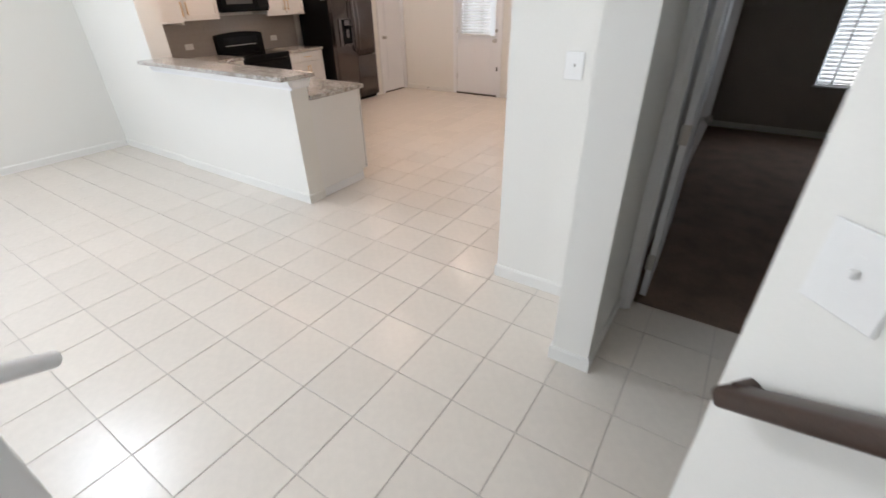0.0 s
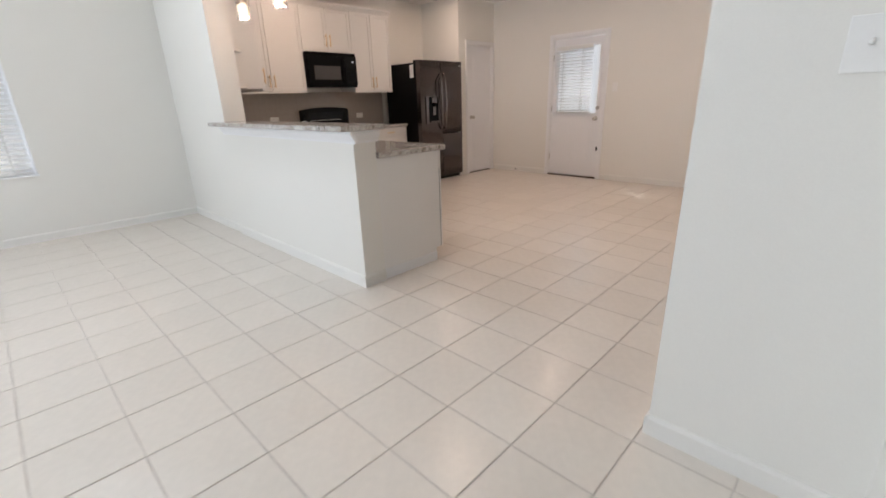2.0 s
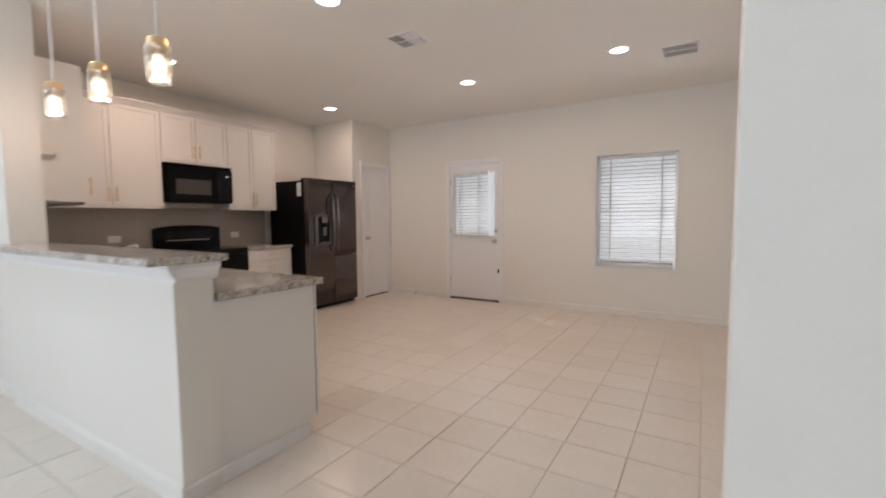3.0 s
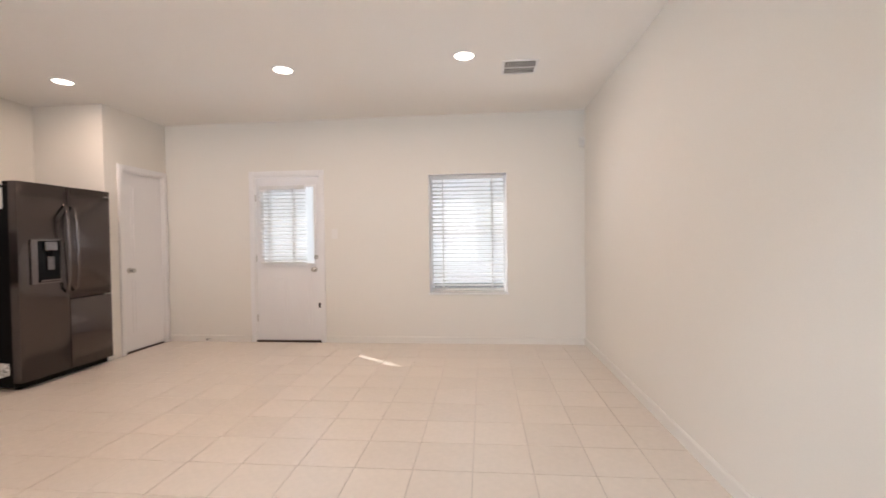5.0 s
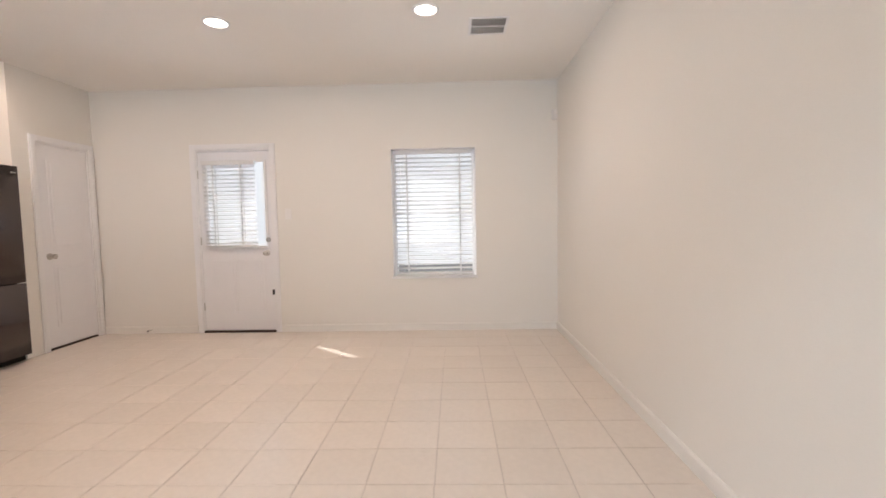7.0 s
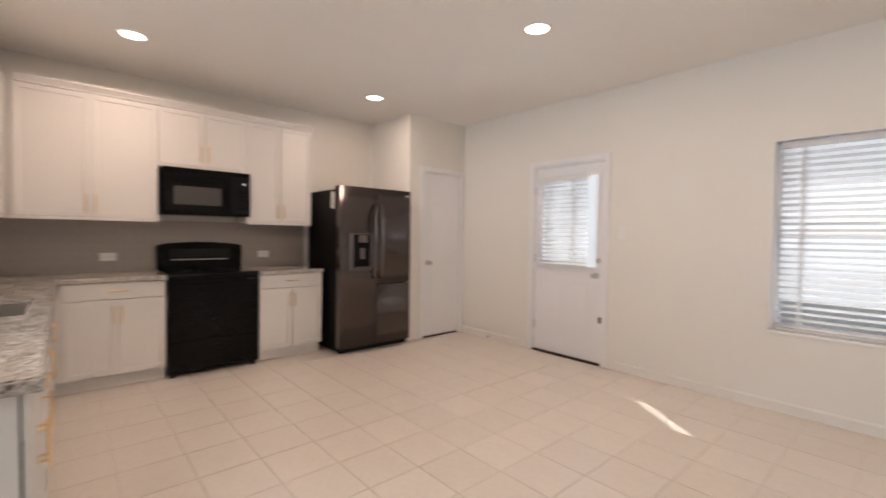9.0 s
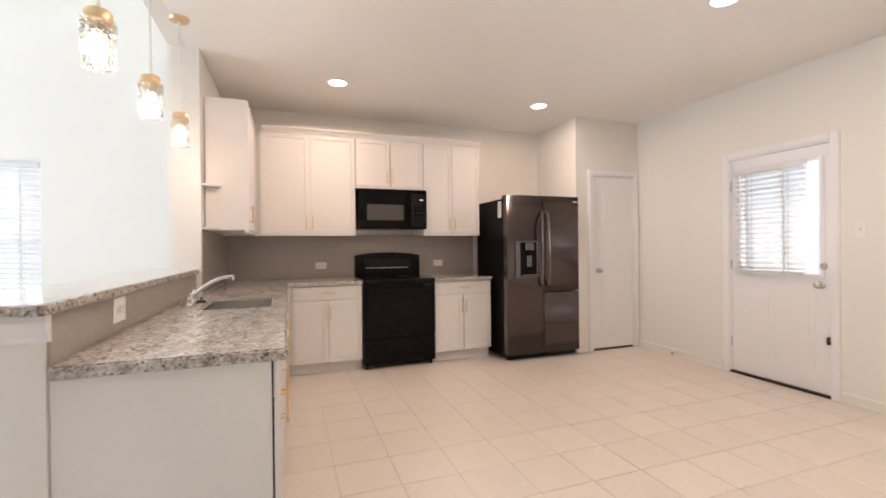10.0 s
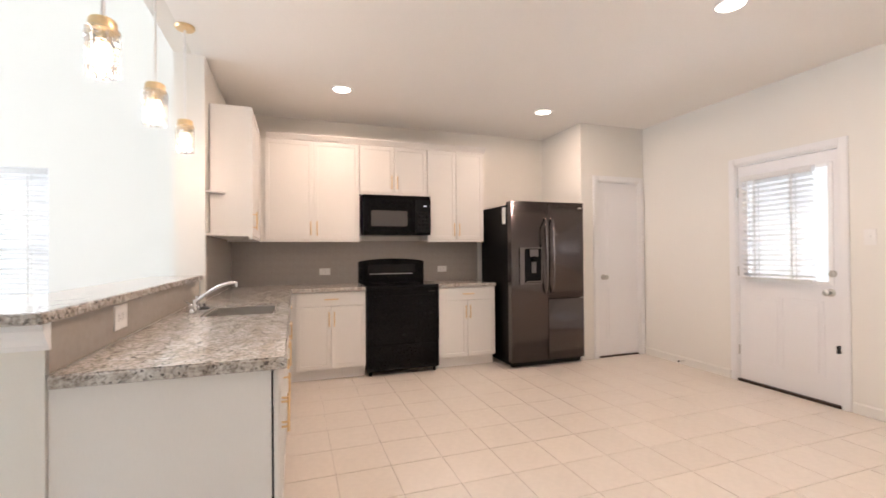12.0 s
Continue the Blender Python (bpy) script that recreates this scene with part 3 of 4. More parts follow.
def base_cabinet(label, m, w, left=0.0, doors=2, group="white base cabinets", top=0.874, hz=0.605):
    """A floor cabinet: recessed plinth, one drawer, doors below."""
    t = thing("base_cabinet", label, "base cabinet", m, group)
    part("body", box(0, w, 0, 0.58, 0.11, top), CABINET, t)
    if top < 0.87:
        part("top_rail", box(0, w, 0, 0.018, top, 0.874), CABINET, t)
    part("toe_kick", box(0, w, 0.06, 0.56, -0.002, 0.1095), CABINET, t)
    g = 0.003
    flat_front("drawer", left + g, w - g, 0.735, 0.866, t)
    span = (w - left) / doors
    for i in range(doors):
        a, b = left + i * span + g, left + (i + 1) * span - g
        inner = b - 0.022 if i == 0 and doors == 2 else a + 0.022
        shaker("door", a, b, 0.118, 0.727, t, handle=(inner, hz, "up", 0.14))
    return t


base_cabinet("white shaker base cabinet beside the range", pose(-6.60, 4.105, 0, 0, 0, EASTWARD), 0.733, left=0.06)
base_cabinet("white shaker base cabinet between range and refrigerator", pose(-6.60, 5.615, 0, 0, 0, EASTWARD), 0.665)

# peninsula cabinets, fronts to the north; x to the right runs west
PEN = pose(-3.775, 4.085, 0, 0, 0, 180)


base_cabinet("white shaker base cabinet at the peninsula's open end", PEN, 0.62)
base_cabinet("white shaker base cabinet in the peninsula", PEN @ pose(0.622, 0, 0), 0.36, doors=1)
base_cabinet("white shaker sink cabinet in the peninsula", PEN @ pose(0.984, 0, 0), 0.80, top=0.66)
base_cabinet("white shaker base cabinet near the inner corner", PEN @ pose(1.786, 0, 0), 1.02)
# black fillers give the gap beside the end panel its shade
structure("gap_shade_strip", box(-3.774, -3.7435, 4.0835, 4.0895, 0.105, 0.735), RUBBER)
structure("gap_shade_line", box(-3.774, -3.7455, 4.0835, 4.0865, 0.735, 0.874), SIDE)
structure("trim_end_stile", box(-3.7745, -3.7435, 4.090, 4.1045, 0.105, 0.874, bevel=0.001), CABINET)
ep = solid("end_panel", extrude_profile([(3.4875, 0.0), (4.03, 0.0), (4.03, 0.105), (4.083, 0.105), (4.083, 0.874), (3.4875, 0.874)], "x", -3.766, -3.742), CABINET,
           "flat white end panel of the peninsula", "cabinet panel", kind="structure")
structure("panel_skirting", box(-3.742, -3.734, 3.4875, 4.028, 0.0, 0.075, bevel=0.002), TRIM)

# ---- worktops, backsplash, bar ----
CT, CB = 0.912, 0.8745
SX0, SX1, SY0, SY1 = -5.42, -4.85, 3.665, 4.045      # the sink's cut-out
wt = thing("worktop", "speckled grey-beige granite worktop with sink cut-out", "worktop")
for b in ((-7.19, -6.56, 4.125, 4.838), (-7.19, SX0, 3.54, 4.125), (SX1, -3.722, 3.497, 4.125), (SX0, SX1, 3.497, SY0), (SX0, SX1, SY1, 4.125)):
    y0 = b[2]
    part("slab", box(b[0], b[1], y0, b[3], CB, CT), GRANITE, wt)
part("front_edge", boxes([(-6.5605, -6.552, 4.1255, 4.838, CB - 0.001, CT - 0.003), (-6.552, -3.722, 4.1255, 4.133, CB - 0.001, CT - 0.003),
                          (-3.7215, -3.712, 3.497, 4.133, CB - 0.001, CT - 0.003)], 0.004), GRANITE, wt)
solid("worktop", box(-7.19, -6.552, 5.612, 6.285, CB, CT, bevel=0.004), GRANITE, "short granite worktop beside the refrigerator", "worktop")
bt = thing("bar_top", "raised speckled granite bar top on the half wall", "bar top")
part("slab", box(-5.83, -3.662, 3.192, 3.503, 1.066, 1.098), GRANITE, bt)
part("front_edge", box(-5.83, -3.65, 3.180, 3.1917, 1.0655, 1.0975, bevel=0.004, seg=2), GRANITE, bt)
part("back_edge", box(-5.819, -3.65, 3.5033, 3.515, 1.0655, 1.0975, bevel=0.004, seg=2), GRANITE, bt)
part("end_edge", box(-3.6617, -3.65, 3.192, 3.503, 1.0655, 1.0975, bevel=0.004, seg=2), GRANITE, bt)
bar_mould = [(3.3115, 0.985), (3.300, 0.985), (3.297, 1.000), (3.282, 1.020), (3.270, 1.044), (3.270, 1.0655), (3.3115, 1.0655)]
structure("trim_bar_front", extrude_profile(bar_mould, "x", -5.82, -3.688), TRIM)
end_mould = [(-3.7295, 0.985), (-3.718, 0.985), (-3.715, 1.000), (-3.700, 1.020), (-3.688, 1.044), (-3.688, 1.0655), (-3.7295, 1.0655)]
structure("trim_bar_end", extrude_profile(end_mould, "y", 3.3115, 3.5), TRIM)


def splash(name, m, w, h, label, tw=0.152, th=0.0765):
    """Backsplash of glazed tiles laid in half bond; x to the right, z up, y = 0 the wall."""
    t = thing(name, label, "backsplash", m)
    tagged(t, kind="structure")
    part("bed", box(0, w, -0.004, 0, 0, h), SPLASH, t)
    g = 0.0004
    made = {}
    r, z = 0, 0.0
    while z < h - 0.012:
        x = -tw / 2 * (r % 2)
        while x < w - 0.012:
            a, b, c = max(0, x), min(w, x + tw), min(h, z + th)
            if b - a > 0.012:
                size = (round(b - a, 3), round(c - z, 3))
                if size not in made:
                    made[size] = to_mesh("tile", box(g / 2, size[0] - g / 2, -0.0075, -0.0035, g / 2, size[1] - g / 2, bevel=0.0003, seg=1), SPLASH)
                ob = new("tile", made[size])
                ob.parent = t
                ob.matrix_local = pose(a, 0, z)
            x += tw
        z += th
        r += 1
    return t


splash("backsplash_range", pose(WX, 3.535, CT, 0, 0, 90), 2.80, 0.482, "taupe glazed backsplash behind the range")
splash("backsplash_column", pose(-5.825, 3.53, CT, 0, 0, 180), 1.36, 0.482, "taupe glazed backsplash on the column wall")
splash("backsplash_bar", pose(-3.735, 3.4855, CT, 0, 0, 180), 2.085, 0.152, "low taupe backsplash under the bar top", 0.4, 0.152)

# ---- sink and tap ----
sk = thing("sink", "stainless steel double sink set under the granite's edge", "sink", pose((SX0 + SX1) / 2, (SY0 + SY1) / 2, 0))
hx, hy, dz, sz = (SX1 - SX0) / 2 - 0.0048, (SY1 - SY0) / 2 - 0.0048, 0.69, CT - 0.012
part("bowl", boxes([(-hx - 0.004, -hx + 0.003, -hy - 0.004, hy + 0.004, dz, sz), (hx - 0.003, hx + 0.004, -hy - 0.004, hy + 0.004, dz, sz), (-hx + 0.003, hx - 0.003, -hy - 0.004, -hy + 0.003, dz, sz),
                    (-hx + 0.003, hx - 0.003, hy - 0.003, hy + 0.004, dz, sz), (-hx - 0.004, hx + 0.004, -hy - 0.004, hy + 0.004, dz - 0.006, dz)]), STEEL, sk)
part("rim", boxes([(-hx + 0.003, -hx + 0.009, -hy + 0.003, hy - 0.003, sz - 0.006, sz), (hx - 0.009, hx - 0.003, -hy + 0.003, hy - 0.003, sz - 0.006, sz),
                   (-hx + 0.009, hx - 0.009, -hy + 0.003, -hy + 0.009, sz - 0.006, sz), (-hx + 0.009, hx - 0.009, hy - 0.009, hy - 0.003, sz - 0.006, sz)], 0.0015), CHROME, sk, "polished steel rim")
part("divider", box(-0.012, 0.012, -hy + 0.002, hy - 0.002, dz, CB - 0.045, bevel=0.005), STEEL, sk)
for s in (-0.15, 0.15):
    part("drain", lathe([(0.042, dz - 0.001), (0.042, dz + 0.003), (0.030, dz + 0.004), (0.002, dz + 0.004)], 20, Matrix.Translation((s, 0, 0))), CHROME, sk, smooth=True)

tp = thing("tap", "chrome kitchen tap with a long curved spout", "tap", pose(-5.11, 3.59, CT))
part("base_plate", box(-0.11, 0.11, -0.026, 0.026, -0.0005, 0.012, bevel=0.006), CHROME, tp, smooth=True)
part("spout_base", lathe([(0.024, 0.011), (0.022, 0.035), (0.017, 0.055), (0.014, 0.07), (0.002, 0.072)], 20), CHROME, tp, smooth=True)
spout = [(0.0, 0.0 + 0.22 * s, 0.050 + 0.112 * math.sin(s * 1.65)) for s in [i / 14 for i in range(15)]]
spout = [(-0.07 * (i / 14), p[1], p[2]) for i, p in enumerate(spout)]
part("spout", sweep(spout, 0.0115, seg=14), CHROME, tp, smooth=True)
part("aerator", rod(Vector(spout[-1]) + Vector((0, 0, 0.006)), Vector(spout[-1]) + Vector((0, 0, -0.026)), 0.0125, seg=14), CHROME, tp, smooth=True)
for s in (-0.085, 0.085):
    h = part("handle", lathe([(0.022, 0.011), (0.018, 0.035), (0.020, 0.046), (0.014, 0.056), (0.002, 0.057)], 16, Matrix.Translation((s, 0, 0))), CHROME, tp, smooth=True)
    part("lever", sweep([(s, 0, 0.05), (s * 1.25, -0.005, 0.062), (s * 1.65, -0.012, 0.078)], 0.008, 0.005, seg=10), CHROME, h, smooth=True)

sp = thing("sink_stopper", "low black rubber sink stopper on the granite beside the tap", "sink stopper", pose(-5.225, 3.628, CT))
part("plug", lathe([(0.027, 0.0), (0.028, 0.006), (0.022, 0.014), (0.012, 0.017), (0.002, 0.018)], 22), RUBBER, sp, smooth=True)
part("knob", lathe([(0.006, 0.016), (0.005, 0.024), (0.009, 0.030), (0.006, 0.035), (0.001, 0.036)], 14), RUBBER, sp, smooth=True)

# ---- range ----
rg = thing("range", "black freestanding electric range with curved backguard", "range", pose(-6.54, 4.845, 0, 0, 0, 90))
RW = 0.762
part("body", box(0.002, RW - 0.002, 0.030, 0.655, 0.045, 0.893, bevel=0.003), BLACK, rg)
part("cooktop", box(0, RW, 0.0, 0.655, 0.8935, 0.918, bevel=0.006), DARKGLASS, rg, "black glass cooktop")
for cx, cy, r in ((0.20, 0.18, 0.105), (0.56, 0.18, 0.085), (0.20, 0.45, 0.085), (0.56, 0.45, 0.105)):
    part("burner_ring", lathe([(r, 0.9178), (r, 0.9186), (r - 0.004, 0.9186), (r - 0.004, 0.9178)], 32, Matrix.Translation((cx, cy, 0))), MESHGLASS, rg)
od = part("oven_door", box(0.003, RW - 0.003, 0.0, 0.0295, 0.325, 0.862, bevel=0.006), BLACK, rg)
part("oven_window", box(0.17, RW - 0.17, -0.0025, 0.002, 0.46, 0.72, bevel=0.001), BLACK, od, "dark oven glass")
part("oven_handle", sweep([(0.06, -0.002, 0.812), (0.075, -0.045, 0.815), (RW / 2, -0.052, 0.815), (RW - 0.075, -0.045, 0.815), (RW - 0.06, -0.002, 0.812)], 0.011, seg=12), BLACK, od, smooth=True)
part("emblem", lathe([(0.017, 0), (0.017, 0.002), (0.002, 0.0022)], 24, pose(RW / 2, -0.0005, 0.405, 90)), SIDE, od, "small round maker's badge")
part("rating_plate", box(RW - 0.115, RW - 0.045, -0.0012, 0.001, 0.845, 0.853), MESHGLASS, od)
part("control_strip", box(0.003, RW - 0.003, 0.004, 0.0295, 0.8655, 0.893, bevel=0.004), BLACK, rg)
part("storage_drawer", box(0.003, RW - 0.003, 0.0, 0.0295, 0.055, 0.312, bevel=0.008), BLACK, rg)
for fx in (0.04, RW - 0.04):
    for fy in (0.06, 0.60):
        part("foot", rod((fx, fy, -0.001), (fx, fy, 0.046), 0.018, seg=12), RUBBER, rg)
arch = [(0.0, 0.9185)] + [(RW * i / 16, 1.152 + 0.035 * math.sin(math.pi * i / 16) ** 0.6) for i in range(17)] + [(RW, 0.9185)]
bg = part("backguard", extrude_profile(arch, "y", 0.575, 0.648), BLACK, rg)
part("control_panel", box(0.10, RW - 0.10, 0.5715, 0.576, 1.025, 1.120, bevel=0.002), DARKGLASS, bg)
part("trim_strip", box(0.12, RW - 0.14, 0.569, 0.5745, 1.008, 1.016, bevel=0.001), NICKEL, bg, "thin bright trim line")
for kx in (0.05, RW - 0.05):
    part("dial", lathe([(0.020, 0), (0.018, 0.016), (0.002, 0.018)], 16, pose(kx, 0.575, 1.08, 90)), BLACK, bg, smooth=True)

# ---- microwave under the short cabinet ----
mw = thing("microwave", "black over-the-range microwave oven", "microwave", pose(-6.80, 4.85, 1.445, 0, 0, 90))
part("body", box(0.0, 0.757, 0.022, 0.39, 0.0, 0.436, bevel=0.004), BLACK, mw)
part("vent_grille", boxes([(0.01 + i * 0.037, 0.04 + i * 0.037, 0.010, 0.0225, 0.405, 0.428) for i in range(20)], 0.002), BLACK, mw)
md = part("door", box(0.003, 0.565, 0.0, 0.0215, 0.025, 0.395, bevel=0.006), BLACK, mw)
part("door_window", box(0.085, 0.485, -0.002, 0.002, 0.095, 0.265, bevel=0.001), MESHGLASS, md, "grey screened door glass")
part("door_handle", sweep([(0.535, -0.001, 0.06), (0.535, -0.035, 0.075), (0.535, -0.038, 0.21), (0.535, -0.035, 0.345), (0.535, -0.001, 0.36)], 0.010, seg=10, up=(1, 0, 0)), BLACK, md, smooth=True)
cp = part("control_panel", box(0.570, 0.754, 0.0, 0.0215, 0.025, 0.395, bevel=0.004), DARKGLASS, mw)
part("display", box(0.672, 0.706, -0.0015, 0.002, 0.318, 0.328), glow("clock_glow", (0.75, 0.85, 0.95), 0.7), cp, "small lit clock display")
for r in range(5):
    for c in range(3):
        part("button", box(0.605 + c * 0.042, 0.635 + c * 0.042, -0.001, 0.002, 0.06 + r * 0.042, 0.088 + r * 0.042, bevel=0.0008), SIDE, cp)

# ---- refrigerator ----
FW = 0.912
fr = thing("refrigerator", "side-by-side refrigerator in black stainless steel", "refrigerator", pose(-6.295, 6.338, 0, 0, 0, 90))
part("body", box(0.004, FW - 0.004, 0.085, 0.78, 0.03, 1.765, bevel=0.006), SIDE, fr, "matte black cabinet sides")
part("base_grille", box(0.02, FW - 0.02, 0.045, 0.09, 0.012, 0.062, bevel=0.004), BLACK, fr)


def bowed_door(x0, x1, z0, z1, bow=0.004, n=12):
    """A door 0.08 thick whose front bows out towards -y, with rounded upright edges."""
    r = 0.003
    pts = [(x1, 0.080), (x0, 0.080), (x0, r)]
    for k in range(1, 4):
        a = math.pi / 2 * k / 3
        pts.append((x0 + r * (1 - math.cos(a)), r * (1 - math.sin(a))))
    for k in range(1, n):
        u = k / n
        pts.append((x0 + r + (x1 - x0 - 2 * r) * u, -bow * (1 - (2 * u - 1) ** 2)))
    for k in range(0, 4):
        a = math.pi / 2 * k / 3
        pts.append((x1 - r * (1 - math.sin(a)), r * (1 - math.cos(a))))
    return extrude_profile(pts, "z", z0, z1)


ld = part("freezer_door", bowed_door(0.0, 0.448, 0.068, 1.795), SLATE, fr)
rd = part("fridge_door", bowed_door(0.454, FW, 0.738, 1.795), SLATE, fr)
dd = part("lower_drawer", bowed_door(0.454, FW, 0.068, 0.730), SLATE, fr)
for door in (ld, rd, dd):
    for f in door.data.polygons:
        f.use_smooth = f.normal.y < -0.985
for par, x, s in ((ld, 0.412, -1), (rd, 0.490, 1)):
    pts = [(x, 0.002, 0.80), (x, -0.032, 0.825), (x + 0.004 * s, -0.052, 0.95), (x + 0.006 * s, -0.064, 1.21), (x + 0.004 * s, -0.052, 1.47), (x, -0.032, 1.595), (x, 0.002, 1.62)]
    part("handle", sweep(pts, 0.010, 0.014, seg=12, up=(1, 0, 0)), DARKSTEEL, par, "long curved dark steel handle", smooth=True)
ds = part("dispenser", boxes([(0.095, 0.150, -0.018, 0.004, 0.90, 1.30), (0.352, 0.368, -0.018, 0.004, 0.90, 1.30), (0.150, 0.352, -0.018, 0.004, 1.284, 1.30), (0.150, 0.352, -0.018, 0.004, 0.90, 0.918)], 0.003),
          DARKSTEEL, ld, "dark steel ice and water dispenser surround")
part("recess", box(0.150, 0.352, -0.0125, 0.003, 0.918, 1.284), BLACK, ds)
part("spout_block", box(0.205, 0.315, -0.034, -0.012, 1.195, 1.278, bevel=0.008), DARKSTEEL, ds)
part("nozzle", rod((0.26, -0.022, 1.15), (0.26, -0.022, 1.196), 0.022, 0.030, seg=14), BLACK, ds, smooth=True)
part("paddle", box(0.228, 0.292, -0.026, -0.012, 1.02, 1.145, bevel=0.008), DARKSTEEL, ds)
part("drip_tray", box(0.160, 0.342, -0.034, -0.012, 0.922, 0.938, bevel=0.003), DARKSTEEL, ds)
part("badge", boxes([(0.845, 0.862, -0.004, 0.004, 1.728, 1.745), (0.867, 0.890, -0.003, 0.006, 1.731, 1.742)], 0.0005), NICKEL, rd, "small silver maker's badge")
for hx0 in (0.02, FW - 0.10):
    part("hinge_cover", box(hx0, hx0 + 0.08, 0.03, 0.16, 1.7655, 1.800, bevel=0.008), SIDE, fr)
part("label_sheet", box(0.0025, 0.0045, 0.135, 0.215, 1.56, 1.74), PAPER, fr, "white paper label on the side")

# ---- outlets, switches and small wall fittings ----


# the stair runs at 45 degrees to the walls: x across it, y down the flight
STAIR = pose(-0.73, 0.996, 0, 0, 0, 45)


def plate(name, label, category, m, w, h, kind):
    """A cover plate, x to the right, z up, centred; y = 0 the wall, -y to the room."""
    t = thing(name, label, category, m, name)
    part("cover", box(-w / 2, w / 2, -0.006, 0, -h / 2, h / 2, bevel=0.0025), PLASTIC, t)
    if kind == "switch":
        part("toggle", box(-0.005, 0.005, -0.018, -0.0055, -0.002, 0.012, bevel=0.002), PLASTIC, t)
        for s in (-0.03, 0.03):
            part("screw", lathe([(0.003, 0), (0.003, 0.001), (0.001, 0.0012)], 10, pose(0, -0.006, s, 90)), PLASTIC, t)
    else:
        for s in (-0.02, 0.02):
            o = part("socket", box(s - 0.014, s + 0.014, -0.0075, -0.0055, -0.016, 0.016, bevel=0.003), PLASTIC, t)
            part("slot", boxes([(s - 0.006, s + 0.003, -0.0079, -0.007, -0.007, -0.005), (s - 0.006, s + 0.003, -0.0079, -0.007, 0.005, 0.007)]), RUBBER, o)
    return t


plate("outlet", "white outlet laid sideways in the backsplash", "outlet", pose(WX + 0.0078, 4.48, 1.048, 0, 0, 90), 0.118, 0.072, "outlet")
plate("outlet", "white outlet in the backsplash near the refrigerator", "outlet", pose(WX + 0.0078, 5.863, 1.052, 0, 0, 90), 0.118, 0.072, "outlet")
plate("outlet", "white outlet under the bar top", "outlet", pose(-4.265, 3.4855 + 0.0078, 1.005, 0, 0, 180), 0.128, 0.098, "outlet")
plate("light_switch", "white toggle switch beside the passage", "light switch", pose(-1.43, 3.18, 1.32), 0.09, 0.125, "switch")
plate("light_switch", "white switch plate beside the back door", "light switch", pose(-4.19, BY, 1.34), 0.075, 0.12, "switch")
plate("light_switch", "white switch plate on the stair wall", "light switch", STAIR @ pose(0.68, 0.385, 1.272, 0, 0, -90), 0.115, 0.14, "switch")
ms = thing("alarm_sensor", "small white alarm sensor in the corner", "sensor", pose(-1.225, BY, 2.36))
part("housing", box(-0.03, 0.03, -0.045, 0, -0.055, 0.055, bevel=0.012, seg=3), PLASTIC, ms, smooth=True)
part("sensor_window", box(-0.02, 0.02, -0.0475, -0.043, -0.03, 0.02, bevel=0.004), SLAT, ms)
st = thing("door_stop", "small spring door stop on the baseboard", "door stop", pose(-5.82, BY - 0.013, 0.045))
part("spring", rod((0, 0, 0), (0, -0.065, 0), 0.006, 0.005, seg=10), NICKEL, st)
part("tip", rod((0, -0.065, 0), (0, -0.078, 0), 0.009, seg=12), RUBBER, st)

# ---- ceiling fittings ----


def downlight(x, y):
    t = thing("recessed_light", "lit round recessed ceiling light with white trim", "ceiling light", pose(x, y, CH), "recessed ceiling lights")
    part("trim_ring", lathe([(0.098, 0.0), (0.096, -0.006), (0.080, -0.009), (0.077, -0.003), (0.077, 0.0)], 32), TRIM, t, smooth=True)
    part("lens", lathe([(0.0765, -0.0005), (0.0765, -0.004), (0.05, -0.006), (0.002, -0.0065)], 32), LENS, t, "glowing lens", smooth=True)
    area_lamp("downlight_beam", look((x, y, CH - 0.012), (x, y, 0)), 0.15, 0.15, DOWN_W, WARM, "DISK")
    return t


for lx, ly in ((-6.18, 4.575), (-6.18, 6.67), (-4.085, 6.665), (-2.512, 6.57), (-4.06, 4.57)):
    downlight(lx, ly)


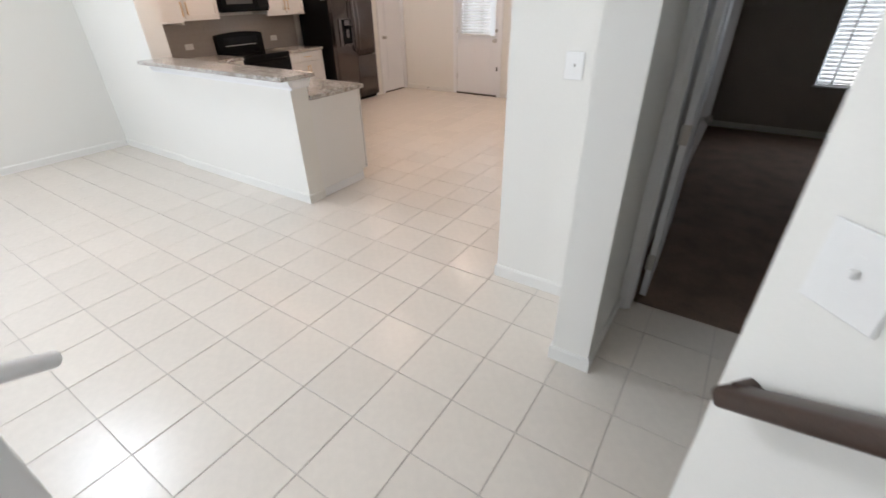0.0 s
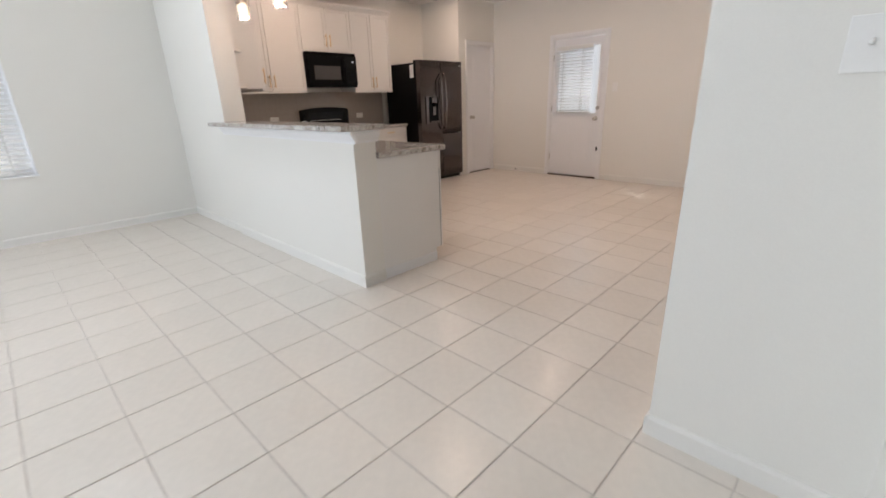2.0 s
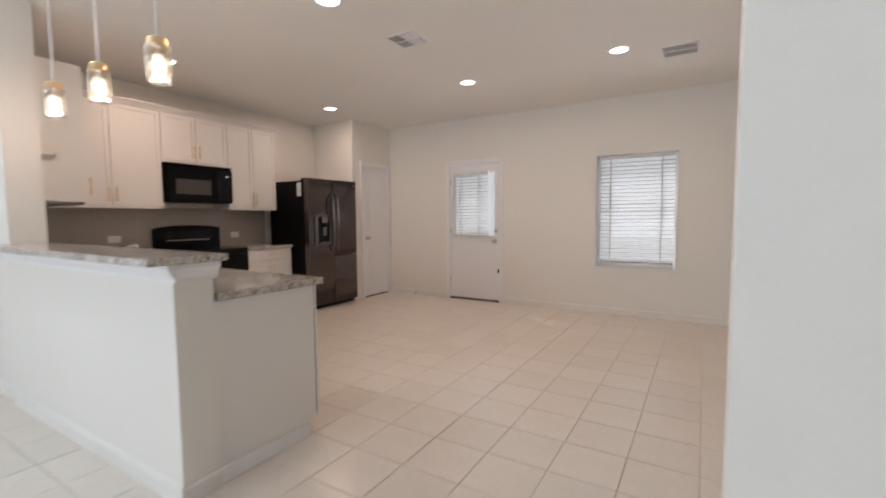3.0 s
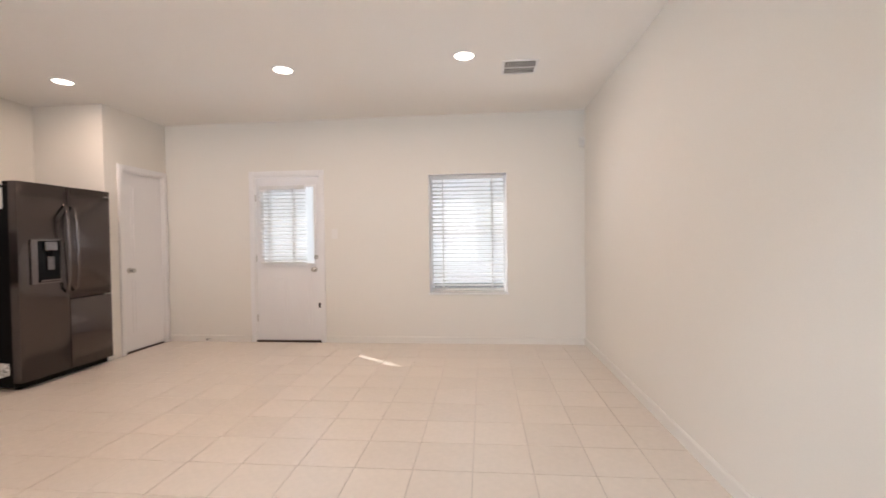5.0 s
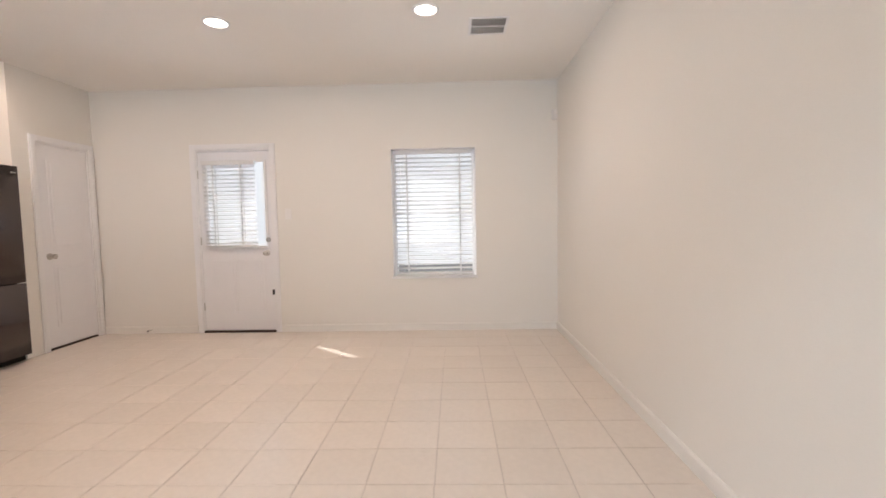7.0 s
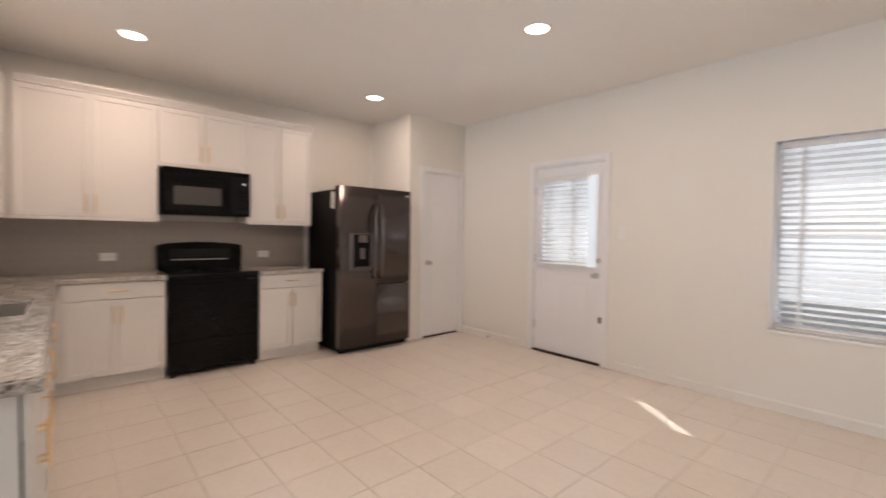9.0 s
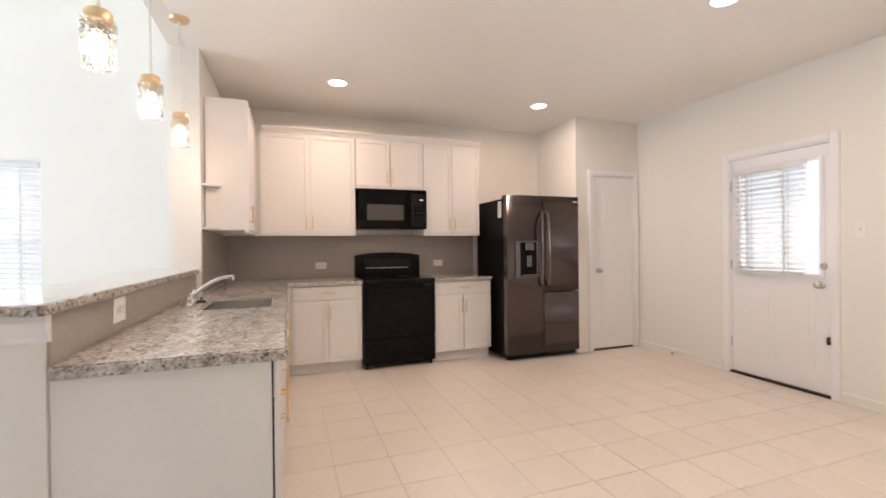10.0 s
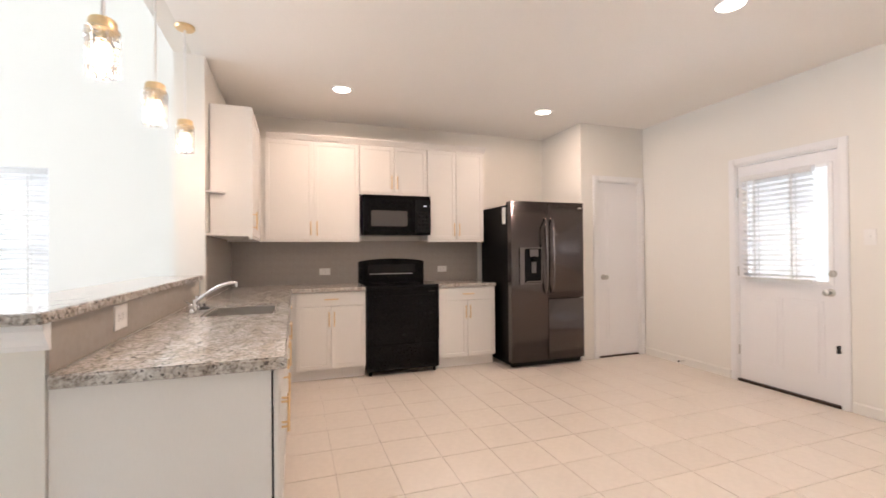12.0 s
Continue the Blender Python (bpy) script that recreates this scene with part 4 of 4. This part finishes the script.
def pendant(x):
    t = thing("pendant_light", "lit crystal glass pendant with brass cap over the bar", "pendant light", pose(x, 3.49, 0), "pendants over the bar")
    part("canopy", lathe([(0.060, CH + 0.001), (0.060, CH - 0.010), (0.052, CH - 0.020), (0.012, CH - 0.024), (0.002, CH - 0.025)], 28), BRASS, t, smooth=True)
    part("rod", rod((0, 0, 2.13), (0, 0, CH - 0.02), 0.007, seg=12), PLASTIC, t, "slim white stem")
    part("cap", lathe([(0.040, 2.078), (0.045, 2.082), (0.045, 2.118), (0.040, 2.126), (0.010, 2.132), (0.002, 2.133)], 28), BRASS, t, "brass cap", smooth=True)
    part("socket", rod((0, 0, 2.040), (0, 0, 2.076), 0.016, seg=14), BRASS, t)
    part("bulb", lathe([(0.012, 2.041), (0.024, 2.030), (0.029, 2.00), (0.028, 1.968), (0.018, 1.948), (0.001, 1.944)], 18), BULB, t, "glowing bulb", smooth=True)
    rnd = random.Random(int(x * 100))
    bm = bmesh.new()
    seg, rows = 28, 14
    rings = []
    for k in range(rows + 1):
        z = 2.088 - k * 0.173 / rows
        ring = []
        for i in range(seg):
            r = 0.053 + (0.0035 if (i + k) % 2 else -0.0035) + rnd.uniform(-0.0015, 0.0015) - 0.004 * (k / rows)
            a = 2 * math.pi * (i + 0.5 * (k % 2)) / seg
            ring.append(bm.verts.new((r * math.cos(a), r * math.sin(a), z + rnd.uniform(-0.002, 0.002))))
        rings.append(ring)
    for a, b in zip(rings, rings[1:]):
        for i in range(seg):
            j = (i + 1) % seg
            bm.faces.new((a[i], a[j], b[j], b[i]))
    bmesh.ops.solidify(bm, geom=bm.faces[:], thickness=0.004)
    bmesh.ops.recalc_face_normals(bm, faces=bm.faces)
    s = part("shade", bm, CRYSTAL, t, "faceted clear crystal shade")
    s.visible_shadow = False
    d = bpy.data.lights.new("pendant_glow", "POINT")
    d.energy, d.color, d.shadow_soft_size = PEND_W, WARM, 0.01
    lamp = new("pendant_glow", d)
    lamp.location = (x, 3.49, 1.928)
    return t


for px in (-5.395, -4.755, -4.115):
    pendant(px)


def register(label, m, w, four_way):
    """A stamped ceiling register with fins."""
    t = thing("ceiling_vent", label, "ceiling vent", m, "ceiling vents")
    part("frame", boxes([(-w, -w + 0.022, -w, w, -0.008, 0.001), (w - 0.022, w, -w, w, -0.008, 0.001), (-w + 0.022, w - 0.022, -w, -w + 0.022, -0.008, 0.001),
                         (-w + 0.022, w - 0.022, w - 0.022, w, -0.008, 0.001)], 0.003), TRIM, t)
    # grey sheet painted as the shaded duct above the fins
    part("backing", box(-w + 0.02, w - 0.02, -w + 0.02, w - 0.02, -0.0015, 0.001), DUCT_SHADE, t)
    i = w - 0.022
    if four_way:
        part("divider", boxes([(-i, i, -0.004, 0.004, -0.008, -0.0014), (-0.004, 0.004, -i, i, -0.008, -0.0014)]), TRIM, t)
        for sx, sy in ((-1, -1), (1, -1), (-1, 1), (1, 1)):
            for k in range(7):
                o = 0.012 + k * (i - 0.012) / 7
                if sx * sy > 0:
                    bm = box(-0.0008, 0.0008, min(0.006 * sy, sy * i), max(0.006 * sy, sy * i), -0.0075, 0.0035)
                    f = part("slat", bm, TRIM, t)
                    f.matrix_local = pose(sx * o, 0, -0.002, 0, 42 * sx, 0)
                else:
                    bm = box(min(0.006 * sx, sx * i), max(0.006 * sx, sx * i), -0.0008, 0.0008, -0.0075, 0.0035)
                    f = part("slat", bm, TRIM, t)
                    f.matrix_local = pose(0, sy * o, -0.002, -42 * sy, 0, 0)
    else:
        part("divider", box(-i, i, -0.006, 0.006, -0.008, -0.0014), TRIM, t)
        for k in range(18):
            x = -i + (k + 0.5) * 2 * i / 18
            f = part("slat", box(-0.0008, 0.0008, -i, i, -0.0075, 0.0035), TRIM, t)
            f.matrix_local = pose(x, 0, -0.002, 0, 38, 0)
    return t


register("white slotted return grille in the ceiling", pose(-2.045, 6.86, CH), 0.152, False)
register("white four-way supply vent in the ceiling", pose(-3.985, 5.39, CH), 0.140, True)
for n, x, y, r, lab in (("sprinkler_cover", -5.12, 5.615, 0.045, "flat white round sprinkler cover"), ("smoke_detector", -5.118, 3.79, 0.068, "round white smoke detector")):
    solid(n, lathe([(r, CH + 0.002), (r, CH - 0.016 if r > 0.05 else CH - 0.008), (r * 0.88, CH - 0.030 if r > 0.05 else CH - 0.014), (r * 0.4, CH - 0.036 if r > 0.05 else CH - 0.015), (0.002, CH - 0.037 if r > 0.05 else CH - 0.015)], 28),
          PLASTIC, lab, "smoke detector" if r > 0.05 else "sprinkler", smooth=True)

# ---- stairs and handrails ----
sw = structure("wall_stair", wall_cells("y", -2.25, 0.506, 0.68, 0.80, 0, LH), WALL)
sw.matrix_world = STAIR
stair = thing("stairs", "plain carpeted stair flight down into the living room", "stairs", STAIR)
tagged(stair, kind="structure")
for i in range(7):
    y1 = 0.40 - 0.27 * i
    part("step", box(-0.52, 0.68, -2.05 if i == 6 else y1 - 0.275, y1, -0.01, 0.18 * (i + 1), bevel=0.008), CARPET, stair)
hr = thing("handrail", "dark stained wooden handrail on the stair wall", "handrail", STAIR)
rail = part("rail", sweep([(0.640, 0.452, 0.955), (0.640, 0.43, 0.972), (0.640, 0.0, 1.295), (0.640, -1.6, 2.495)], 0.021, 0.033, seg=20, up=(1, 0, 0), square=0.55), RAILWOOD, hr, smooth=True)
part("rail_return", sweep([(0.640, 0.437, 0.967), (0.662, 0.440, 0.965), (0.6805, 0.440, 0.965)], 0.019, 0.030, seg=20, square=0.55), RAILWOOD, hr, smooth=True)
for y in (0.15, -0.6, -1.3):
    z = 1.295 - y * 0.75
    part("bracket", sweep([(0.6805, y, z - 0.085), (0.66, y, z - 0.08), (0.640, y, z - 0.028)], 0.007, seg=10), BRONZE, hr)
gr = thing("guard_rail", "white painted guard rail with a newel post", "guard rail", STAIR)
part("rail", sweep([(-0.440, 0.525, 1.215), (-0.440, 0.46, 1.258), (-0.440, -1.5, 2.55)], 0.012, 0.011, seg=16, up=(1, 0, 0)), TRIM, gr, smooth=True)
part("newel_post", box(-0.468, -0.414, 0.335, 0.390, 0.17, 1.30, bevel=0.006), TRIM, gr)
for k in range(8):
    y = 0.16 - k * 0.16
    part("baluster", box(-0.454, -0.426, y - 0.016, y + 0.016, 0.18 * (int((0.40 - y) / 0.27) + 1) - 0.005, 1.297 + (0.40 - y) * 0.659 - 0.008, bevel=0.003), TRIM, gr)

# ---- floor tiles ----
floor = thing("floor", "glossy cream ceramic tile floor in a square grid", "floor")
tagged(floor, kind="structure")
TX, TY, GX, GY, GAP = 0.3240, 0.3185, -2.121, 1.505, 0.0046
full = to_mesh("tile", box(-TX / 2 + GAP / 2, TX / 2 - GAP / 2, -TY / 2 + GAP / 2, TY / 2 - GAP / 2, -0.011, 0.0, bevel=0.0015, seg=1), TILE)
rest = bmesh.new()
rnd = random.Random(11)
for i in range(-17, 12):
    for j in range(-11, 23):
        cx, cy = GX + (i + 0.5) * TX, GY + (j + 0.5) * TY
        x0, x1, y0, y1 = cx - TX / 2, cx + TX / 2, cy - TY / 2, cy + TY / 2
        lim = (WX, EX) if cy > 3.33 else (WX, HX)
        top = BY if cx < EX else 3.36
        a0, a1, b0, b1 = max(x0, lim[0]), min(x1, lim[1]), max(y0, SY), min(y1, top)
        if a1 - a0 < 0.02 or b1 - b0 < 0.02:
            continue
        whole = a1 - a0 > TX - 1e-4 and b1 - b0 > TY - 1e-4
        near = -4.7 < cx < -0.2 and 1.3 < cy < 7.6
        lean = (rnd.uniform(-0.08, 0.08), rnd.uniform(-0.08, 0.08))
        if whole and near:
            t = new("tile", full)
            t.parent = floor
            t.matrix_local = pose(cx, cy, rnd.uniform(-0.0003, 0.0003), *lean)
        else:
            add_box(rest, a0 + GAP / 2, a1 - GAP / 2, b0 + GAP / 2, b1 - GAP / 2, -0.011, 0.0)
tagged(part("tile_field", rest, TILE, floor), kind="stuff")
